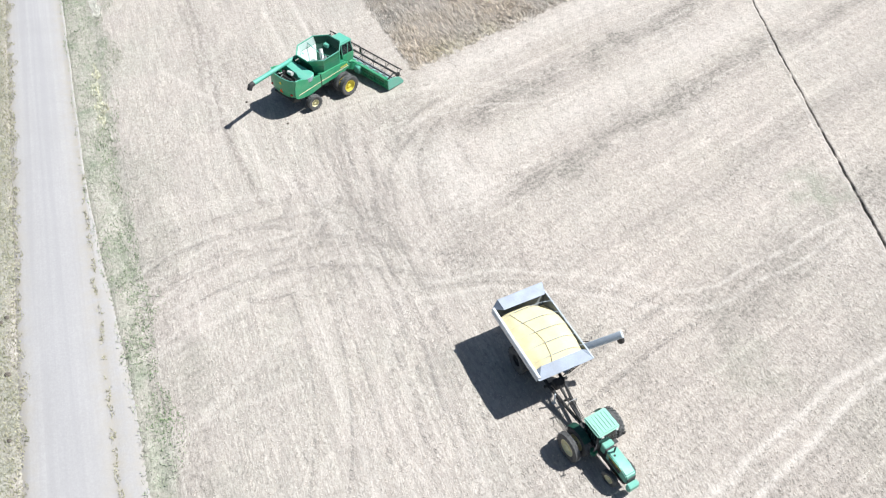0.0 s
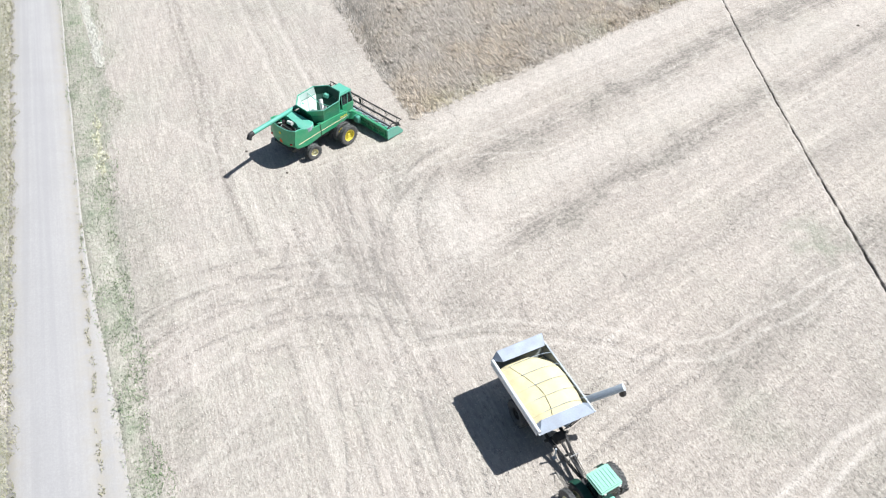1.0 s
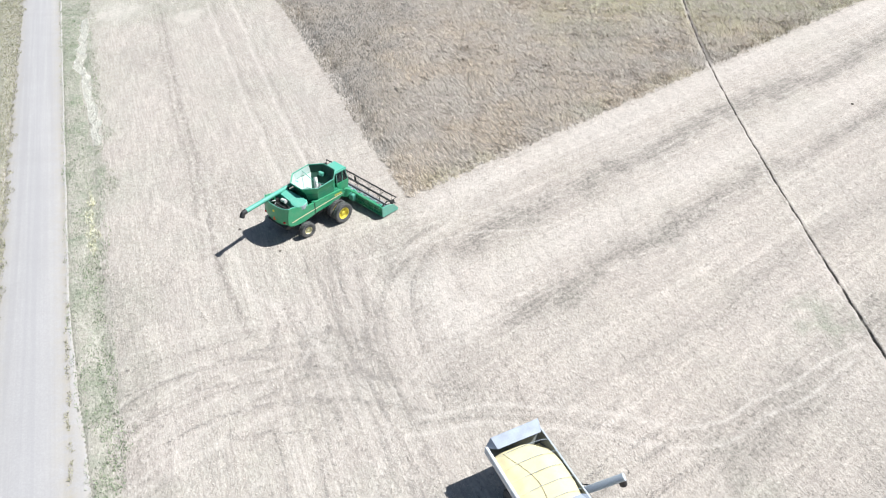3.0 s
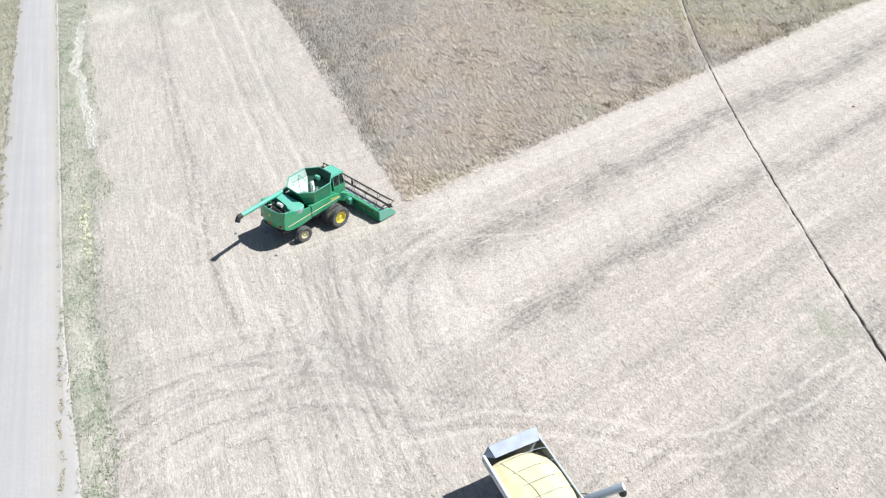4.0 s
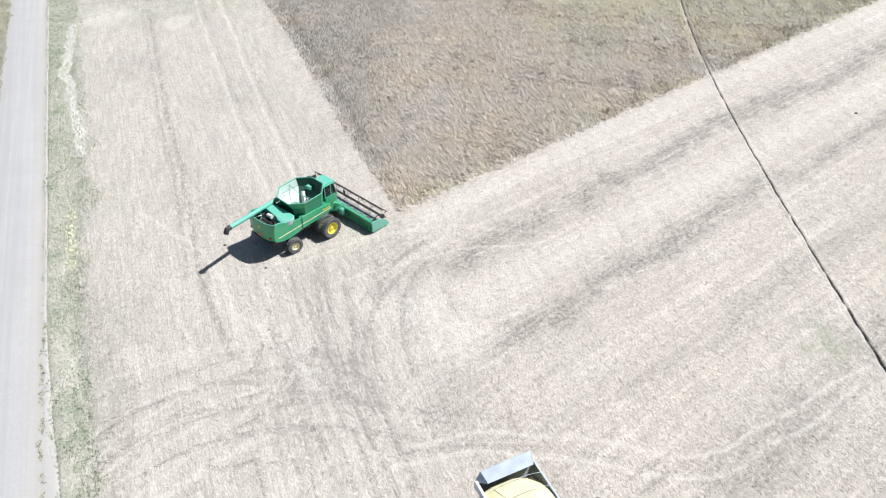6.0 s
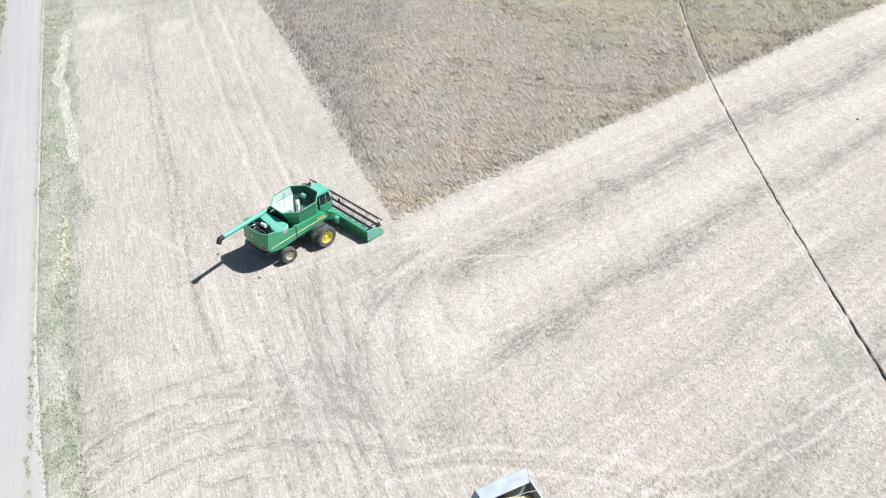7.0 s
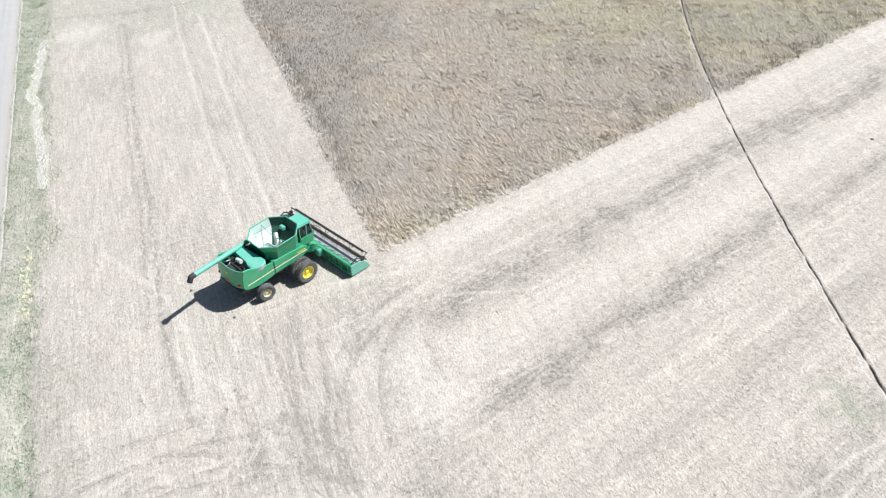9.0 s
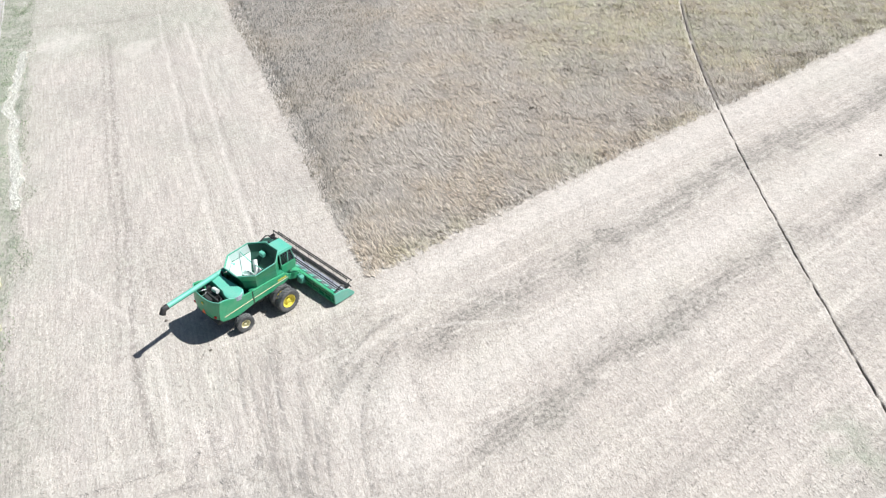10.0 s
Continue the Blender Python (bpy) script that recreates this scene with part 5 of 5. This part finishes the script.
def build_grain():
    """The heap in the cart, crowned along its length, with the tarpaulin cord lying over it."""
    n, k = 150, 44
    x = np.linspace(-1.74, 1.74, k)[None, :].repeat(n, 0)
    y = np.linspace(-2.72, 2.72, n)[:, None].repeat(k, 1)
    p = np.stack([x, y], -1)
    side = (x + 1.74) / 3.48
    mid = 1 - np.clip(np.abs(y - 0.15) / 2.75, 0, 1) ** 2.2
    edge_z = 2.55 + 0.56 * mid
    gap = 0.02 + 0.20 * (1 - mid) * smooth(-y, -1.0, 1.5)
    rise = smooth(side - gap, -0.14, 0.34) * (1 - 0.28 * smooth(side, 0.8, 1.05))
    ends = smooth(y, -2.75, -1.9) * smooth(-y, -2.85, -2.1)
    z = edge_z + (3.56 - edge_z) * rise * ends + 0.015 * wave(p, 0.5, 91)
    for b in range(5):
        z = z - 0.05 * np.exp(-(((y + 1.9 - 0.92 * b) / 0.045) ** 2)) * smooth(side, 0.1, 0.4)
    # keep the heap's skirt within the sloping tub walls
    low = np.minimum(z, 3.25)
    fx, fy = (1.51 + (low - 2.31) * 0.255) / 1.77, (2.28 + (low - 2.31) * 0.52) / 2.80
    ob = sheet("grain", GRAIN, x * np.minimum(fx, 1), y * np.minimum(fy, 1), z, {})
    ob.matrix_world = CART.matrix_world.copy()
    tagged(ob, "pale yellow grain heaped above the cart's rim", "grain", kind="stuff")
    top = lambda a, b: float(z[int(np.argmin(np.abs(y[:, 0] - b))), int(np.argmin(np.abs(x[0] - a)))]) + 0.025
    lie = np.array([(1.25, -1.91), (0.71, -0.80), (0.28, 0.46), (0.43, 1.69), (0.71, 2.34)])
    cx, cy = [np.interp(np.linspace(0, 4, 33), range(5), lie[:, q]) for q in (0, 1)]
    cx = np.convolve(np.pad(cx, 3, mode="edge"), np.ones(7) / 7, "valid")
    bm = made(tube, [(a, b, top(a, b)) for a, b in zip(cx, cy)], 0.011, 6)
    me = bpy.data.meshes.new("cord")
    bm.to_mesh(me)
    bm.free()
    me.materials.append(BLACK)
    cord = new("cord", me)
    cord.matrix_world = CART.matrix_world.copy()
    tagged(cord, "thin dark cord lying along the grain heap", "cord")


build_grain()

# ---- the tractor ----
TRACTOR = thing("tractor", pose(7.80, 21.95, 0, 0, 0, -147.5), "green tractor with yellow wheels hitched to the grain cart", "tractor")


def build_tractor(c):
    for x, out, wide in ((-1.5, -1, 0.45), (-0.95, -1, 0.42), (0.95, 1, 0.32), (1.62, 1, 0.32)):
        wheel(c, (x, 0, 0.92), 0.92, wide, 0.52, 22, PALE_YELLOW, out, "rear_wheel")
    for x, out in ((-0.64, -1), (0.64, 1)):
        wheel(c, (x, 2.55, 0.52), 0.52, 0.28, 0.28, 14, PALE_YELLOW, out, "front_wheel", 8)
    bm = bmesh.new()
    rod(bm, (-1.6, 0, 0.92), (1.6, 0, 0.92), 0.11)
    rod(bm, (-0.62, 2.55, 0.52), (0.62, 2.55, 0.52), 0.08)
    box(bm, -0.3, 0.3, -0.5, 3.3, 0.6, 1.15, 0.05)
    box(bm, -0.18, 0.18, -0.95, -0.5, 0.5, 0.72, 0.02)
    part("chassis", bm, BLACK, c, "dark transmission and frame")
    part("cowl", made(prism, [(1.12, 1.2), (1.12, 1.86), (1.48, 1.84), (1.5, 1.2)], -0.34, 0.34, 0.05), FADED_GREEN, c, "faded green cowl before the cab")
    hood = part("bonnet", made(prism, [(1.62, 1.1), (1.62, 1.80), (2.7, 1.75), (3.30, 1.62), (3.42, 1.4), (3.40, 0.95)], -0.34, 0.34, 0.06), FADED_GREEN, c, "narrow faded green bonnet")
    part("grille", made(box, -0.30, 0.30, 3.40, 3.46, 0.98, 1.45, 0.02), BLACK, hood)
    for sgn in (-1, 1):
        part("side_grille", made(box, sgn * 0.345 - 0.012, sgn * 0.345 + 0.012, 1.9, 2.85, 1.2, 1.52, 0.005), BLACK, hood)
        part("stripe", made(box, sgn * 0.35 - 0.01, sgn * 0.35 + 0.01, 1.7, 2.9, 1.57, 1.62, 0.003), YELLOW, hood)
    # Added black block in place of the open gap's shade.
    part("air_duct", made(box, -0.30, 0.30, 1.47, 1.64, 1.2, 1.70, 0.02), BLACK, c, "black block standing in for the dark gap before the bonnet")
    part("fuel_cap", made(rod, (0.12, 2.05, 1.74), (0.12, 2.05, 1.82), 0.06), BLACK, hood)
    wt = bmesh.new()
    box(wt, -0.36, 0.36, 3.47, 3.80, 0.6, 1.08, 0.05)
    part("front_weights", wt, FADED_GREEN, c, "green block of front weights")
    cab = part("cab", made(prism, [(-0.15, 1.25), (-0.15, 2.66), (0.98, 2.66), (1.12, 1.86), (1.12, 1.25)], -0.66, 0.60, 0.05), BLACK, c, "dark cab frame")
    for x in (-0.67, 0.61):
        part("side_window", made(slab, [(x, -0.05, 1.55), (x, -0.05, 2.58), (x, 0.9, 2.58), (x, 1.02, 1.55)], 0.02), GLASS, cab)
    part("rear_window", made(slab, [(-0.58, -0.17, 1.6), (0.52, -0.17, 1.6), (0.52, -0.17, 2.58), (-0.58, -0.17, 2.58)], 0.02), GLASS, cab)
    part("windscreen", made(slab, [(-0.58, 1.135, 1.88), (0.52, 1.135, 1.88), (0.52, 1.01, 2.6), (-0.58, 1.01, 2.6)], 0.02), GLASS, cab)
    part("cab_roof", made(box, -0.80, 0.70, -0.24, 1.16, 2.66, 2.86, 0.09), ROOF_MINT, cab, "green ribbed cab roof paled for sun and sky sheen")
    for k in range(6):
        x = -0.58 + 0.21 * k
        part("roof_rib", made(box, x - 0.04, x + 0.04, -0.12, 1.02, 2.85, 2.885, 0.015), ROOF_MINT, cab)
    for sgn in (-1, 1):
        x = sgn * 0.92
        bm = bmesh.new()
        for k in range(6):
            a, b = math.radians(50 + 20 * k), math.radians(70 + 20 * k)
            slab(bm, [(x - 0.26, 1.04 * math.cos(a), 0.92 + 1.04 * math.sin(a)), (x + 0.20, 1.04 * math.cos(a), 0.92 + 1.04 * math.sin(a)), (x + 0.20, 1.04 * math.cos(b), 0.92 + 1.04 * math.sin(b)), (x - 0.26, 1.04 * math.cos(b), 0.92 + 1.04 * math.sin(b))], 0.025)
        part("fender", bm, SHADE_AND_FENDER_GREEN, c, "dark green rear fender")
    part("toolbox", made(box, 0.42, 0.78, 0.75, 1.15, 0.75, 1.1, 0.05), DEEP_GREEN, c)
    bm = bmesh.new()
    for k in range(3):
        box(bm, -0.95, -0.66, 0.75 + 0.12 * k, 1.05 + 0.1 * k, 0.5 + 0.28 * k, 0.54 + 0.28 * k, 0.01)
    rod(bm, (-0.92, 0.9, 0.5), (-0.72, 1.0, 1.7), 0.02, seg=8)
    part("steps", bm, BLACK, c)
    part("exhaust", made(rod, (0.0, 1.85, 1.7), (0.0, 1.85, 2.35), 0.05), DARK, c, "dark exhaust stack")
    for sgn in (-1, 1):
        bm = bmesh.new()
        tube(bm, [(sgn * 0.62 - 0.03, 1.05, 2.3), (sgn * 1.0, 1.35, 2.25)], 0.02)
        box(bm, sgn * 1.02 - 0.1, sgn * 1.02 + 0.1, 1.34, 1.39, 2.05, 2.35, 0.02)
        part("mirror", bm, BLACK, c)
        part("hitch_arm", made(tube, [(sgn * 0.3, -0.5, 0.75), (sgn * 0.4, -1.05, 0.65)], 0.05), BLACK, c)
        part("work_light", made(box, sgn * 0.5 - 0.13, sgn * 0.5 + 0.03, 1.17, 1.24, 2.68, 2.80, 0.02), CREAM, cab)


build_tractor(TRACTOR)


# ---- clods and dark lumps lying about ----
def clod(at, size, seed):
    bm = bmesh.new()
    bmesh.ops.create_icosphere(bm, subdivisions=2, radius=size)
    rng = np.random.default_rng(seed)
    for v in bm.verts:
        v.co = Vector((v.co.x * 1.3, v.co.y, v.co.z * 0.6)) * rng.uniform(0.75, 1.2)
    me = bpy.data.meshes.new("dirt_clod")
    bm.to_mesh(me)
    bm.free()
    me.materials.append(CLOD)
    ob = new("dirt_clod", me)
    _, z = land(np.array([at]))
    ob.location = (*at, float(z[0]) + size * 0.3)
    tagged(ob, "dark lump of dry earth lying on the ground", "clod", "clods of earth")


earth = Mat("dark_dry_earth", 0.95)
earth.colour(earth.mix(earth.grey(earth.noise(9, 5), 0.3, 0.7), (0.06, 0.05, 0.04), (0.2, 0.17, 0.14)))
CLOD = earth.m
for k, (at, size) in enumerate((((-30.2, 29.3), 0.2), ((-29.9, 29.8), 0.14), ((-28.0, 25.4), 0.17), ((-26.0, 20.9), 0.12), ((-18.9, 53.8), 0.1), ((-14.8, 50.9), 0.1), ((41.9, 78.2), 0.14))):
    clod(at, size, k)
